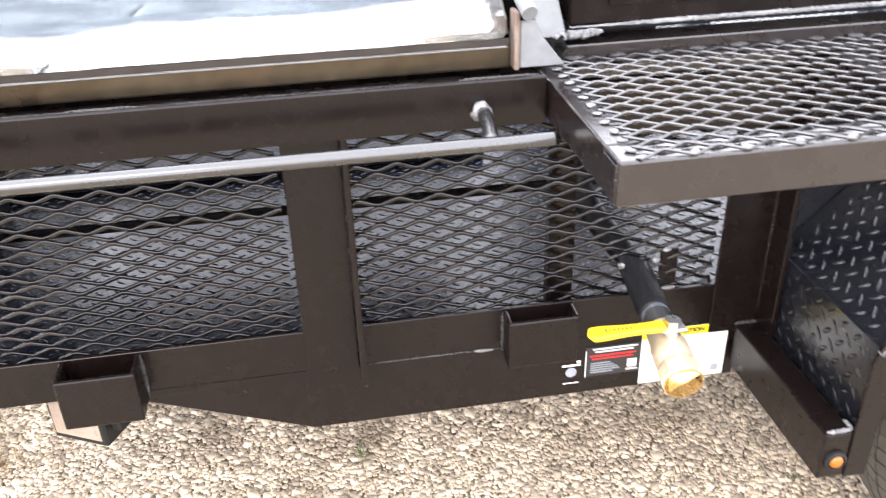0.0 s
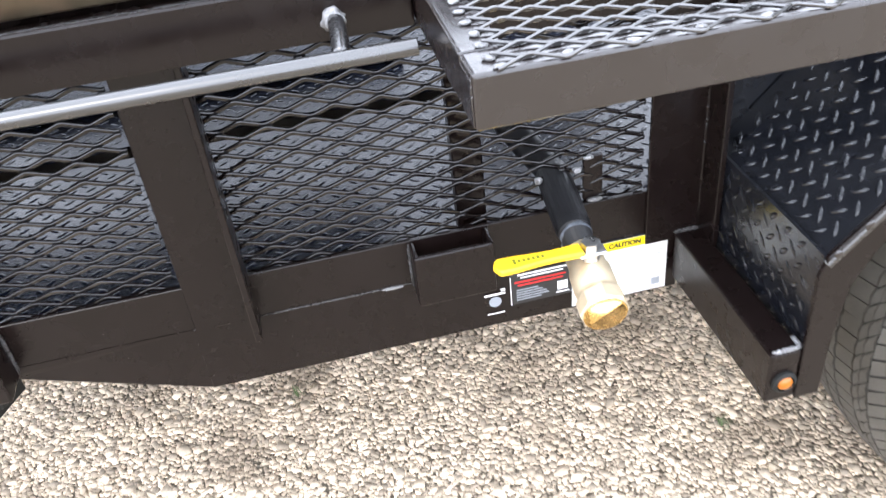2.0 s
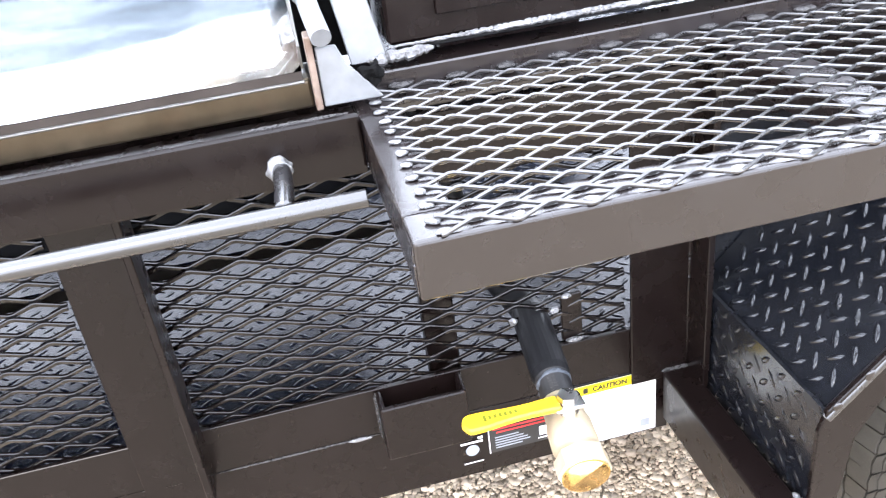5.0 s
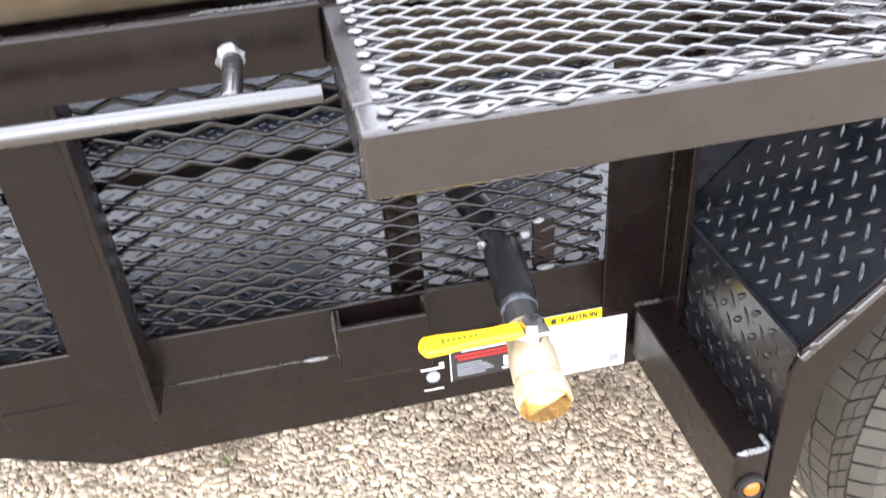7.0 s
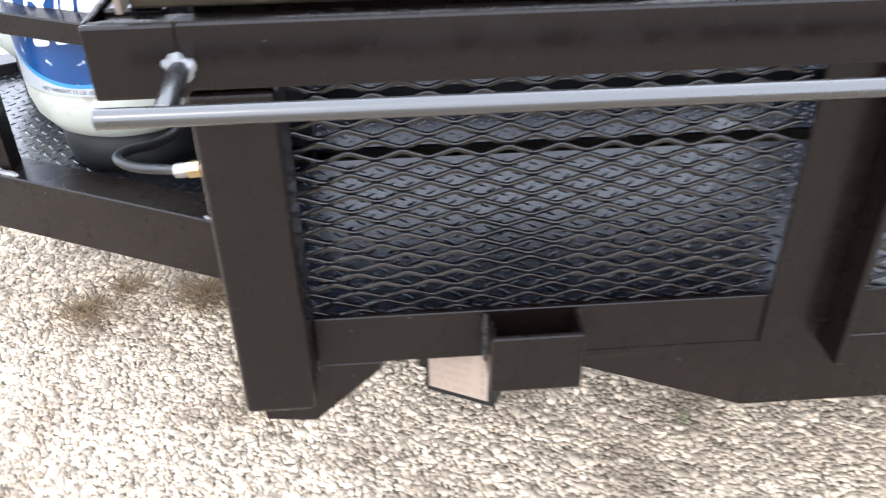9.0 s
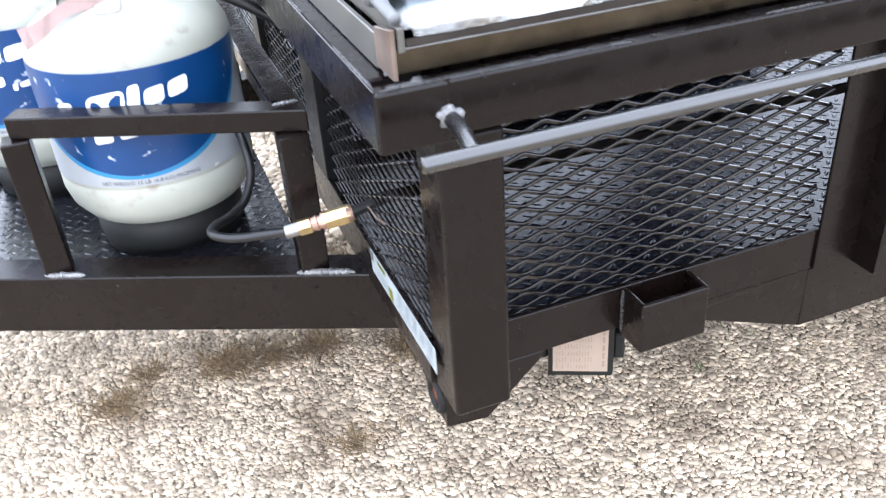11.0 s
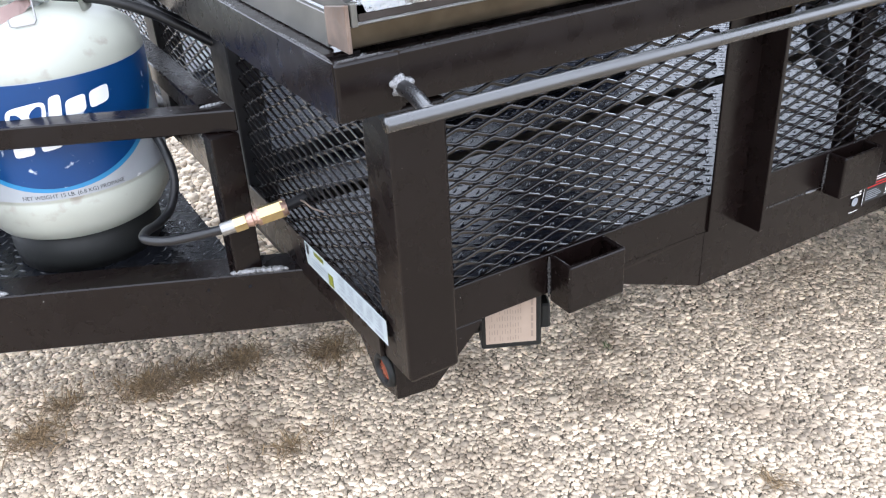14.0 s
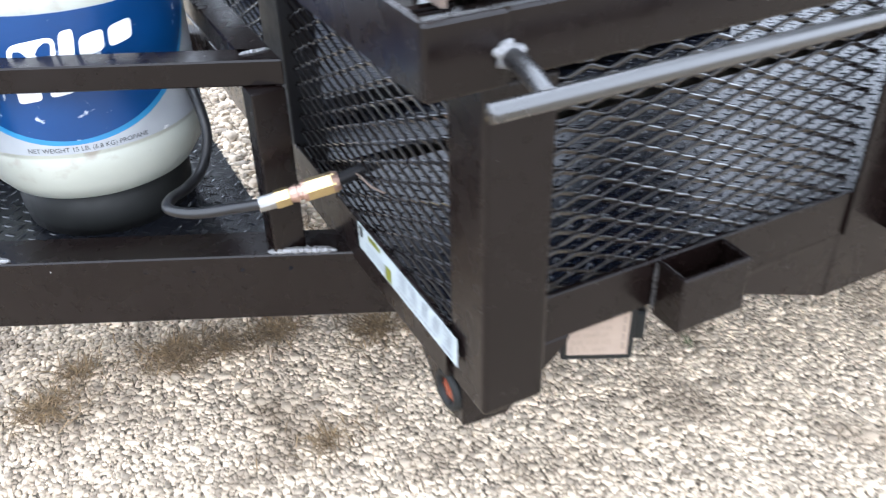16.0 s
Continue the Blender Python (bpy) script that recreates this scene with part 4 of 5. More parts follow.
def tongue():
    a = math.atan2(0.173, -0.362)
    d = Vector((math.cos(a), math.sin(a), 0))
    side = Vector((-d.y, d.x, 0))           # points to the yard side
    if side.y > 0:
        side = -side
    p0 = Vector((-0.604, 1.2405, 0))
    far = lambda p: Vector((p.x, 2 * 1.75 - p.y, p.z))
    for mirror in (False, True):
        pts = [p0, p0 + d * 1.16, p0 + d * 1.16 - side * 0.06, p0 - side * 0.06]
        pts = [Vector((p.x, p.y, 0.311)) for p in pts]
        pts[0], pts[3] = pts[0] - d * 0.14, pts[3] - d * 0.14
        if mirror:
            pts = [far(p) for p in pts]
        part("tongue_beam", Bm(T).prism(pts, (0, 0, 0.102), 0.002), PAINT, trailer)
    # chequered plate between the beams
    lo = [p0 + d * 0.085 - side * 0.004, p0 + d * 1.09 - side * 0.004]
    outline = [(lo[0].x, lo[0].y), (lo[1].x, lo[1].y), (lo[1].x, 3.50 - lo[1].y), (lo[0].x, 3.50 - lo[0].y)]
    x0, y0 = -1.70, 1.2
    tread_plate("tongue_plate", trailer, T, (x0, y0, 0.392), (1, 0, 0), (0, 1, 0), 1.1, 1.1, inside=[(x - x0, y - y0) for x, y in outline], label="black chequered plate on the drawbar", relief=0.5)
    part("weld_seam", Bm(T).bead(p0 + d * 0.03 + Vector((0, 0, 0.415)) - side * 0.006, p0 + d * 0.12 + Vector((0, 0, 0.415)) - side * 0.006, 0.005, 31, 0.008), WELD, trailer)
    part("weld_seam", Bm(T).bead(p0 + d * 0.455 + Vector((0, 0, 0.415)) - side * 0.006, p0 + d * 0.52 + Vector((0, 0, 0.415)) - side * 0.006, 0.005, 37, 0.008), WELD, trailer)
    # guard frame round the gas cylinders
    g = part("tank_guard", Bm(T).prism([(-0.658, 1.293, 0.637), (-0.658 + d.x * 0.44, 1.293 + d.y * 0.44, 0.637), (-0.658 + d.x * 0.44 - side.x * 0.04, 1.293 + d.y * 0.44 - side.y * 0.04, 0.637), (-0.658, 1.337, 0.637)],
                                       (0, 0, 0.032), 0.002), PAINT, trailer, "square tube guard frame round the gas cylinders")
    part("side_bar", Bm(T).box((-0.698, -0.658), (1.338, 2.0), (0.637, 0.669), 0.002), PAINT, g)
    part("weld_bead", Bm(T).bead((-0.697, 1.334, 0.669), (-0.660, 1.334, 0.669), 0.003, 41, 0.006), WELD, g)
    part("guard_post", Bm(T).box((-0.702, -0.660), (1.288, 1.330), (0.396, 0.6365), 0.002), PAINT, g)
    q = Vector((-0.678, 1.302, 0)) + d * 0.41
    part("guard_post", Bm(T).box((q.x - 0.02, q.x + 0.02), (q.y - 0.015, q.y + 0.025), (0.396, 0.6365), 0.002), PAINT, g)
    part("guard_post", Bm(T).box((-0.702, -0.660), (1.96, 2.0), (0.396, 0.6365), 0.002), PAINT, g)
    return d


rails()
posts()
stake_pocket(-0.349, -0.250, 0.920)
stake_pocket(0.234, 0.332, 0.930)
handrail()
mesh_sides()
deck()
fender()
wheel()
shelf()
drawbar = tongue()


# ---------------------------------------------------------------- stickers on the trailer
def stickers():
    y = RAIL_Y - 0.0022

    def front(x, z):
        return lambda u, v, lift=0.0: Vector((x + u, y - lift - T[1], z + v)) - Vector((T[0], 0, T[2]))

    white = part("caution_sticker", Bm(T).box((0.441, 0.5735), (y, y + 0.0007), (0.3185, 0.4125), 0), WHITE_STICKER, trailer, "white caution sticker with a yellow header")
    place = front(0.441, 0.3185)
    bars("header", white, place, YELLOW_INK, [(0.0, 0.1325, 0.080, 0.094)], 0.0006)
    lettering("lettering", "CAUTION", 0.0098, white, (lambda u, v, w: place(0.050 + u, 0.0842 + v, 0.0012)), BLACK_INK, bold=0.0005)
    bars("print", white, place, BLACK_INK, [(0.038, 0.044, 0.083, 0.091)], 0.0012)
    rng = random.Random(2)
    bars("print", white, place, GREY_INK, [(0.045, 0.045 + rng.uniform(0.03, 0.07), v, v + 0.0012) for v in (0.070,)] + [(0.052, 0.052 + l, v, v + 0.001) for l, v in ((0.062, 0.064), (0.055, 0.0595), (0.066, 0.055))] + [(0.118, 0.127, v, v + 0.0012) for v in (0.066, 0.060, 0.054)] + [(0.112, 0.124, 0.008, 0.02)], 0.0006)
    black = part("warning_sticker", Bm(T).box((0.357, 0.4405), (y, y + 0.0006), (0.344, 0.396), 0), BLACK_INK, trailer, "black sticker with white and red print")
    place = front(0.357, 0.344)
    bars("print", black, place, WHITE_INK, [(0.010, 0.078, 0.0468, 0.0490), (0.014, 0.072, 0.0420, 0.0440), (0.0, 0.0012, 0.0, 0.046), (0.064, 0.078, 0.010, 0.024), (0.062, 0.080, 0.005, 0.007)], 0.0006)
    bars("print", black, place, RED_INK, [(0.006, 0.076, 0.0350, 0.0376), (0.010, 0.072, 0.0296, 0.0320)], 0.0006)
    bars("print", black, place, GREY_INK, [(0.008, 0.008 + l, v, v + 0.002) for l, v in ((0.030, 0.022), (0.036, 0.018), (0.041, 0.014), (0.044, 0.010), (0.034, 0.006))], 0.0006)
    logo = part("round_mark", Bm(T).lathe([(0.0, 0.0), (0.0085, 0.0), (0.0085, -0.0005), (0.0, -0.0006)], (0.336, y, 0.356), "y", 12), GREY_INK, trailer)
    bars("print", logo, front(0.322, 0.336), WHITE_INK, [(0.0, 0.028, 0.031, 0.034), (0.002, 0.026, 0.0, 0.0015), (0.022, 0.028, 0.036, 0.040)], 0.0005)

    # long data strip on the end rail
    x = -0.6126

    def end(u, v, lift=0.0):
        return Vector((x - lift, 0.955 + u, 0.440 + v)) - Vector(T)

    strip = part("data_strip", Bm(T).box((x, x + 0.0006), (0.955, 1.215), (0.440, 0.4775), 0), DATA_STICKER, trailer, "long white data sticker on the end rail")
    rects = [(u, u + rng.uniform(0.012, 0.024), v, v + 0.0011) for v in (0.033, 0.0302, 0.0274, 0.0246, 0.0218, 0.019, 0.0162, 0.0134) for u in (0.010, 0.038, 0.066, 0.094, 0.122)]
    bars("print", strip, end, GREY_INK, rects + [(0.175, 0.235, v, v + 0.0012) for v in (0.008, 0.013, 0.018)], 0.0006)
    bars("print", strip, end, GREY_INK, [(0.010, 0.034, 0.004, 0.009)] + [(0.045 + 0.012 * k, 0.054 + 0.012 * k, 0.006, 0.009) for k in range(9)], 0.0006)
    bars("print", strip, end, OLIVE_INK, [(0.162, 0.178, 0.003, 0.022), (0.192, 0.226, 0.028, 0.035)], 0.0006)
    bars("print", strip, end, BLACK_INK, [(0.246, 0.254, 0.020, 0.036)], 0.0006)


stickers()


# ---------------------------------------------------------------- the cooker on the trailer
def cooker():
    C = (-0.2, 1.3, 0.84)
    c = thing("cooker", C, "bare steel cooker hood with a wavy sheet front", "cooker")
    # body below the hood, between the rails
    part("fire_box", Bm(C).box((-0.60, 0.262), (0.96, 1.73), (0.785, 0.842), 0.002), PAINT, c)
    part("front_lip", Bm(C).box((-0.639, 0.2298), (0.921, 0.926), (0.835, 0.860), 0.0024, segments=2).box((-0.639, 0.2298), (0.9265, 0.945), (0.856, 0.860), 0.001), MILL, c, "brown mill-scale angle lip")
    # brighter steel bar, added to give the lip edge its highlight
    part("lip_highlight", Bm(C).tube([(-0.638, 0.9222, 0.8590), (0.225, 0.9222, 0.8590)], 0.0017, 10), ZINC, c, "bright bar added as the lip edge's highlight", True)
    part("side_flange", Bm(C).box((-0.6455, -0.6395), (0.956, 1.74), (0.832, 0.868), 0.001), HOOD_SIDE, c)
    # sloped sheet front of the hood
    rise = math.radians(32)
    up = Vector((0, math.cos(rise), math.sin(rise)))
    sheet_bm = bmesh.new()
    cols, rows_n = 40, 24
    grid = []
    for j in range(rows_n + 1):
        row = []
        for i in range(cols + 1):
            x, s = -0.632 + 0.856 * i / cols, 0.55 * j / rows_n
            bulge = 0.0008 * noise.noise(Vector((x * 6, s * 9, 1.7)))
            row.append(sheet_bm.verts.new(Vector((x + 0.20, s, bulge))))
        grid.append(row)
    for j in range(rows_n):
        for i in range(cols):
            sheet_bm.faces.new((grid[j][i], grid[j][i + 1], grid[j + 1][i + 1], grid[j + 1][i]))
    geom = sheet_bm.faces[:]
    bmesh.ops.solidify(sheet_bm, geom=geom, thickness=0.003)
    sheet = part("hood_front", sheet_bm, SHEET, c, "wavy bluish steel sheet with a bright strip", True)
    sheet.matrix_local = Matrix.Translation(Vector((-0.20, 0.905, 0.874)) - Vector(C)) @ pose(0, 0, 0, 32, 0, 0)
    top = Vector((0, 0.905, 0.874)) + up * 0.55
    part("hood_edge", Bm(C).box((-0.631, 0.224), (0.9055, 0.909), (0.8655, 0.8738), 0.0006), DARK_SCALE, c, "dark turned-down sheet edge")
    part("corner_fill", Bm(C).box((-0.6388, -0.6316), (0.9062, 0.9295), (0.8606, 0.8840), 0.0008), HOOD_SIDE, c)
    part("hood_side", Bm(C).prism([(-0.6345, 0.93, 0.868), (-0.6345, 0.93, 0.888), (-0.6345, top.y, top.z), (-0.6345, 1.72, top.z), (-0.6345, 1.72, 0.868)], (0.0022, 0, 0)), HOOD_SIDE, c)
    part("hood_side", Bm(C).prism([(0.2245, 0.93, 0.868), (0.2245, 0.93, 0.888), (0.2245, top.y, top.z), (0.2245, 1.72, top.z), (0.2245, 1.72, 0.868)], (0.0022, 0, 0)), HOOD_SIDE, c)
    part("hood_top", Bm(C).box((-0.632, 0.224), (top.y + 0.002, 1.72), (top.z - 0.004, top.z - 0.001), 0), MILL, c)
    # pivot at the free corner
    part("end_plate", Bm(C).prism([(-0.646, 0.905, 0.836), (-0.646, 0.955, 0.836), (-0.646, 0.955, 0.875), (-0.646, 0.905, 0.884)], (0.005, 0, 0), 0.0008), RUST, c, "small rust-tinted end plate")
    pin = part("pivot_pin", Bm(C).tube([(-0.636, 0.915, 0.889), (-0.640, 0.985, 0.902)], 0.0062, 14), PRIMER, c, "bright steel pivot pin", True)
    part("pivot_sleeve", Bm(C).tube([(-0.640, 0.965, 0.898), (-0.644, 1.03, 0.910)], 0.0098, 16), PRIMER, c, "", True)
    part("weld_bead", Bm(C).bead((-0.634, 0.960, 0.908), (-0.638, 1.015, 0.917), 0.0095, 51, 0.008), WELD, c, "silvery weld")
    part("weld_bead", Bm(C).bead((-0.642, 1.18, 0.872), (-0.642, 1.20, 0.872), 0.005, 53, 0.006), WELD, c)
    # light grey end plate, pin and stay beside the shelf, with the dark gap behind them
    part("end_plate", Bm(C).prism([(0.238, 0.912, 0.8365), (0.290, 0.912, 0.8365), (0.278, 0.912, 0.852), (0.262, 0.912, 0.872), (0.256, 0.912, 0.888), (0.238, 0.912, 0.888)], (0, 0.006, 0), 0.001), PRIMER, c, "pale grey end plate")
    part("edge_strip", Bm(C).box((0.2305, 0.2365), (0.908, 0.930), (0.8355, 0.900), 0.001), RUST, c)
    part("pivot_pin", Bm(C).tube([(0.2445, 0.898, 0.900), (0.2410, 0.935, 0.9155), (0.2385, 0.985, 0.934)], 0.0088, 18), PRIMER, c, "pale steel pivot pin")
    part("pivot_sleeve", Bm(C).tube([(0.2400, 0.958, 0.9240), (0.2370, 1.02, 0.948)], 0.0118, 18), PRIMER, c, "", True)
    part("stay", Bm(C).prism([(0.270, 0.955, 0.855), (0.304, 0.955, 0.855), (0.276, 1.02, 1.02), (0.248, 1.02, 1.02)], (0, 0.005, 0), 0.001), PRIMER, c)
    # added matt black plate: the gap's deep shade as a colour
    part("gap_shade", Bm(C).box((0.229, 0.304), (1.030, 1.036), (0.843, 1.10), 0.001), GAP_BLACK, c, "black plate added for the shade in the gap")
    part("gap_lump", Bm(C).blob((0.283, 0.921, 0.856), (0.010, 0.008, 0.010), 5, 0.9, 3), GAP_BLACK, c, "ragged black lump")


def cabinet():
    C = (0.8, 1.2, 0.8545)
    c = thing("fire_cabinet", C, "dark painted steel cabinet standing behind the mesh shelf", "cabinet")
    part("body", Bm(C).box((0.306, 1.65), (0.955, 1.50), (0.866, 0.925), 0.003), PAINT, c)
    part("door", Bm(C).box((0.352, 1.10), (0.9505, 0.9545), (0.888, 0.918), 0.001), PAINT, c)
    part("base", Bm(C).box((0.315, 1.64), (0.972, 1.49), (0.8545, 0.8655), 0.001), BLACK_PIPE, c)
    part("seam_weld", Bm(C).bead((0.306, 0.953, 0.866), (1.05, 0.953, 0.868), 0.0028, 61, 0.007), WELD, c, "lumpy silver seam weld")
    part("seam_weld", Bm(C).bead((0.285, 0.95, 0.857), (0.345, 0.95, 0.860), 0.005, 67, 0.008), WELD, c)


# unseen boxes, added only to shape what the deck plate reflects
def far_box(x0, x1, height, paint, label):
    C = ((x0 + x1) / 2, 2.38, DECK_Z + 0.004)
    c = thing("reflection_box", C, label, "cabinet")
    part("body", Bm(C).box((x0, x1), (2.25, 2.535), (DECK_Z + 0.004, height), 0.004), paint, c)
    part("lid", Bm(C).box((x0 - 0.01, x1 + 0.01), (2.245, 2.54), (height + 0.0005, height + 0.022), 0.004), paint, c)


cooker()
cabinet()
far_box(0.60, 0.965, 1.20, PAINT, "unseen dark box added on the far side to darken the deck reflection")
far_box(-0.56, 0.42, 0.91, REFLECTION_WHITE, "unseen white box added on the far side to tone the deck reflection")


def smooth_line(points, per=8):
    """Points of a smooth curve through the given ones."""
    pts = [Vector(p) for p in points]
    ext = [2 * pts[0] - pts[1]] + pts + [2 * pts[-1] - pts[-2]]
    out = []
    for i in range(1, len(ext) - 2):
        p0, p1, p2, p3 = ext[i - 1:i + 3]
        for k in range(per):
            t = k / per
            out.append(0.5 * ((2 * p1) + (p2 - p0) * t + (2 * p0 - 5 * p1 + 4 * p2 - p3) * t * t + (3 * p1 - p0 - 3 * p2 + p3) * t ** 3))
    return out + [pts[-1]]


# ---------------------------------------------------------------- drain pipe with the brass valve
def drain():
    D = (0.42, 0.97, 0.50)
    d = thing("drain_pipe", D, "black drain pipe with a brass ball valve and yellow lever", "valve")
    a, b = Vector((0.4165, 0.868, 0.4985)), Vector((0.4700, 1.45, 0.560))
    part("pipe", Bm(D).tube(smooth_line([a.lerp(b, 0.09), a.lerp(b, 0.22), (0.410, 1.05, 0.531), (0.388, 1.10, 0.565), (0.373, 1.125, 0.625), (0.366, 1.135, 0.71), (0.362, 1.14, 0.851)]), 0.0185, 20), BLACK_PIPE, d, "black steel pipe", True)
    part("coupling", Bm(D).tube([a.lerp(b, t) for t in (0.03, 0.034, 0.05, 0.215, 0.232, 0.238)], [0.0170, 0.0195, 0.0212, 0.0212, 0.0200, 0.0185], 28), BLACK_PIPE, d)
    part("thread", Bm(D).tube([a.lerp(b, -0.035 + 0.0040 * i) for i in range(19)], [0.0158 if i % 2 else 0.0182 for i in range(19)], 24), BLACK_PIPE, d, "black pipe thread")
    part("sealant", Bm(D).blob(a.lerp(b, 0.024), (0.0192, 0.0060, 0.0192), 9, 0.25, 3), SEALANT, d, "smeared bluish-grey sealant", True)
    part("weld_bead", Bm(D).blob((0.403, 0.975, 0.523), (0.006, 0.004, 0.005), 3, 0.7), WELD, d)
    part("weld_bead", Bm(D).blob((0.451, 0.972, 0.527), (0.006, 0.004, 0.005), 4, 0.7), WELD, d)
    way = Vector((-0.010, -0.118, -0.016)).normalized()
    s = Vector((0.4150, 0.856, 0.4970))
    prof = [(0.0, 0.014), (0.002, 0.0205), (0.030, 0.0212), (0.033, 0.0232), (0.060, 0.0238), (0.064, 0.0222), (0.072, 0.0222), (0.0725, 0.0240), (0.094, 0.0243), (0.096, 0.0240)]
    body = part("valve_body", Bm(D).tube([s + way * h for h, _ in prof], [r for _, r in prof], 24, False), BRASS, d, "brass ball valve body", True)
    part("octagon_end", Bm(D).tube([s + way * h for h in (0.0735, 0.0750, 0.0925, 0.0940)], [0.0256, 0.0268, 0.0268, 0.0256], 8), BRASS, d)
    inner = [(0.096, 0.0240), (0.0965, 0.0222), (0.094, 0.0200), (0.062, 0.0190), (0.060, 0.0150), (0.035, 0.0145)]
    part("bore", Bm(D).tube([s + way * h for h, _ in inner], [r for _, r in inner], 24, True), BORE_BRASS, d, "threaded brass bore", True)
    for h in (0.090, 0.084, 0.078):
        ring = s + way * h
        sx = way.orthogonal().normalized()
        sy = way.cross(sx)
        part("thread_ring", Bm(D).tube([ring + 0.0197 * (math.cos(t) * sx + math.sin(t) * sy) for t in [2 * math.pi * i / 24 for i in range(25)]], 0.0009, 6, False), BORE_BRASS, d)
    top = s + way * 0.036 + Vector((0, 0, 0.023))
    part("stem", Bm(D).tube([top, top + Vector((0, 0, 0.009))], 0.0105, 16), CHROME, d)
    part("nut", Bm(D).tube([top + Vector((0, 0, 0.0135)), top + Vector((0, 0, 0.021))], 0.0105, 6), CHROME, d, "chromed hexagon nut")
    z = top.z + 0.009
    part("lever_plate", Bm(D).box((top.x - 0.016, top.x + 0.015), (top.y - 0.013, top.y + 0.013), (z, z + 0.004), 0.0012), CHROME, d, "chromed lever plate")
    # lever: a rounded, slightly waisted grip
    pts = []
    for i in range(25):
        t = i / 24
        x = top.x - 0.010 - 0.098 * t
        half = 0.0105 - 0.0025 * math.sin(math.pi * min(1, t * 1.3)) + 0.002 * t
        if t > 0.92:
            half *= math.sqrt(max(0.02, 1 - ((t - 0.92) / 0.08) ** 2))
        pts.append((x, half, z + 0.0008))
    loop = [(x, top.y - 0.002 - h, zz) for x, h, zz in pts] + [(x, top.y - 0.002 + h, zz) for x, h, zz in reversed(pts)]
    lever = part("lever", Bm(D).prism(loop, (0, 0, 0.0075), 0.002), YELLOW, d, "yellow vinyl-covered lever")
    bm = bmesh.new()
    lx, ly, lz = top.x - 0.085 - D[0], top.y - 0.002 - D[1], z + 0.0084 - D[2]
    for i in range(7):
        x0 = lx + 0.0052 * i
        bmesh.ops.create_cube(bm, size=1, matrix=Matrix.Translation((x0, ly, lz)) @ Matrix.Diagonal((0.0030, 0.0052 if i else 0.0090, 0.0002, 1)))
    link_mesh("print", bm, OLIVE_INK, d)


drain()


# ---------------------------------------------------------------- breakaway battery under the rail
def battery():
    b = thing("battery_box", (-0.374, 1.025, 0.29), "small black battery box with a faded label below the rail", "battery")
    b.rotation_euler = (0, 0, radians(-26.6))
    part("body", Bm().box((-0.046, 0.046), (0.002, 0.075), (0.004, 0.120), 0.003), PLASTIC, b)
    part("lid", Bm().box((-0.051, 0.051), (0.003, 0.08), (0.1205, 0.135), 0.003), PLASTIC, b)
    part("clip", Bm().box((0.0465, 0.062), (0.015, 0.045), (0.026, 0.07), 0.003), PLASTIC, b)
    part("clip", Bm().box((-0.062, -0.0465), (0.015, 0.045), (0.026, 0.07), 0.003), PLASTIC, b)
    part("label", Bm().box((-0.0395, 0.0375), (0.0005, 0.0015), (0.015, 0.112), 0), PINK_STICKER, b, "sun-bleached pinkish label")
    rng = random.Random(8)
    bars("print", b, lambda u, v, lift=0.0: Vector((-0.0405 + u, 0.0001, 0.012 + v)), BROWN_INK,
         [(0.006 + 0.004 * k, 0.0072 + 0.004 * k, 0.008 + 0.012 * j, 0.008 + 0.012 * j + rng.uniform(0.005, 0.010)) for k in range(13) for j in range(7) if rng.random() < 0.8] + [(0.070, 0.0735, 0.012 + 0.014 * j, 0.023 + 0.014 * j) for j in range(5)])


battery()


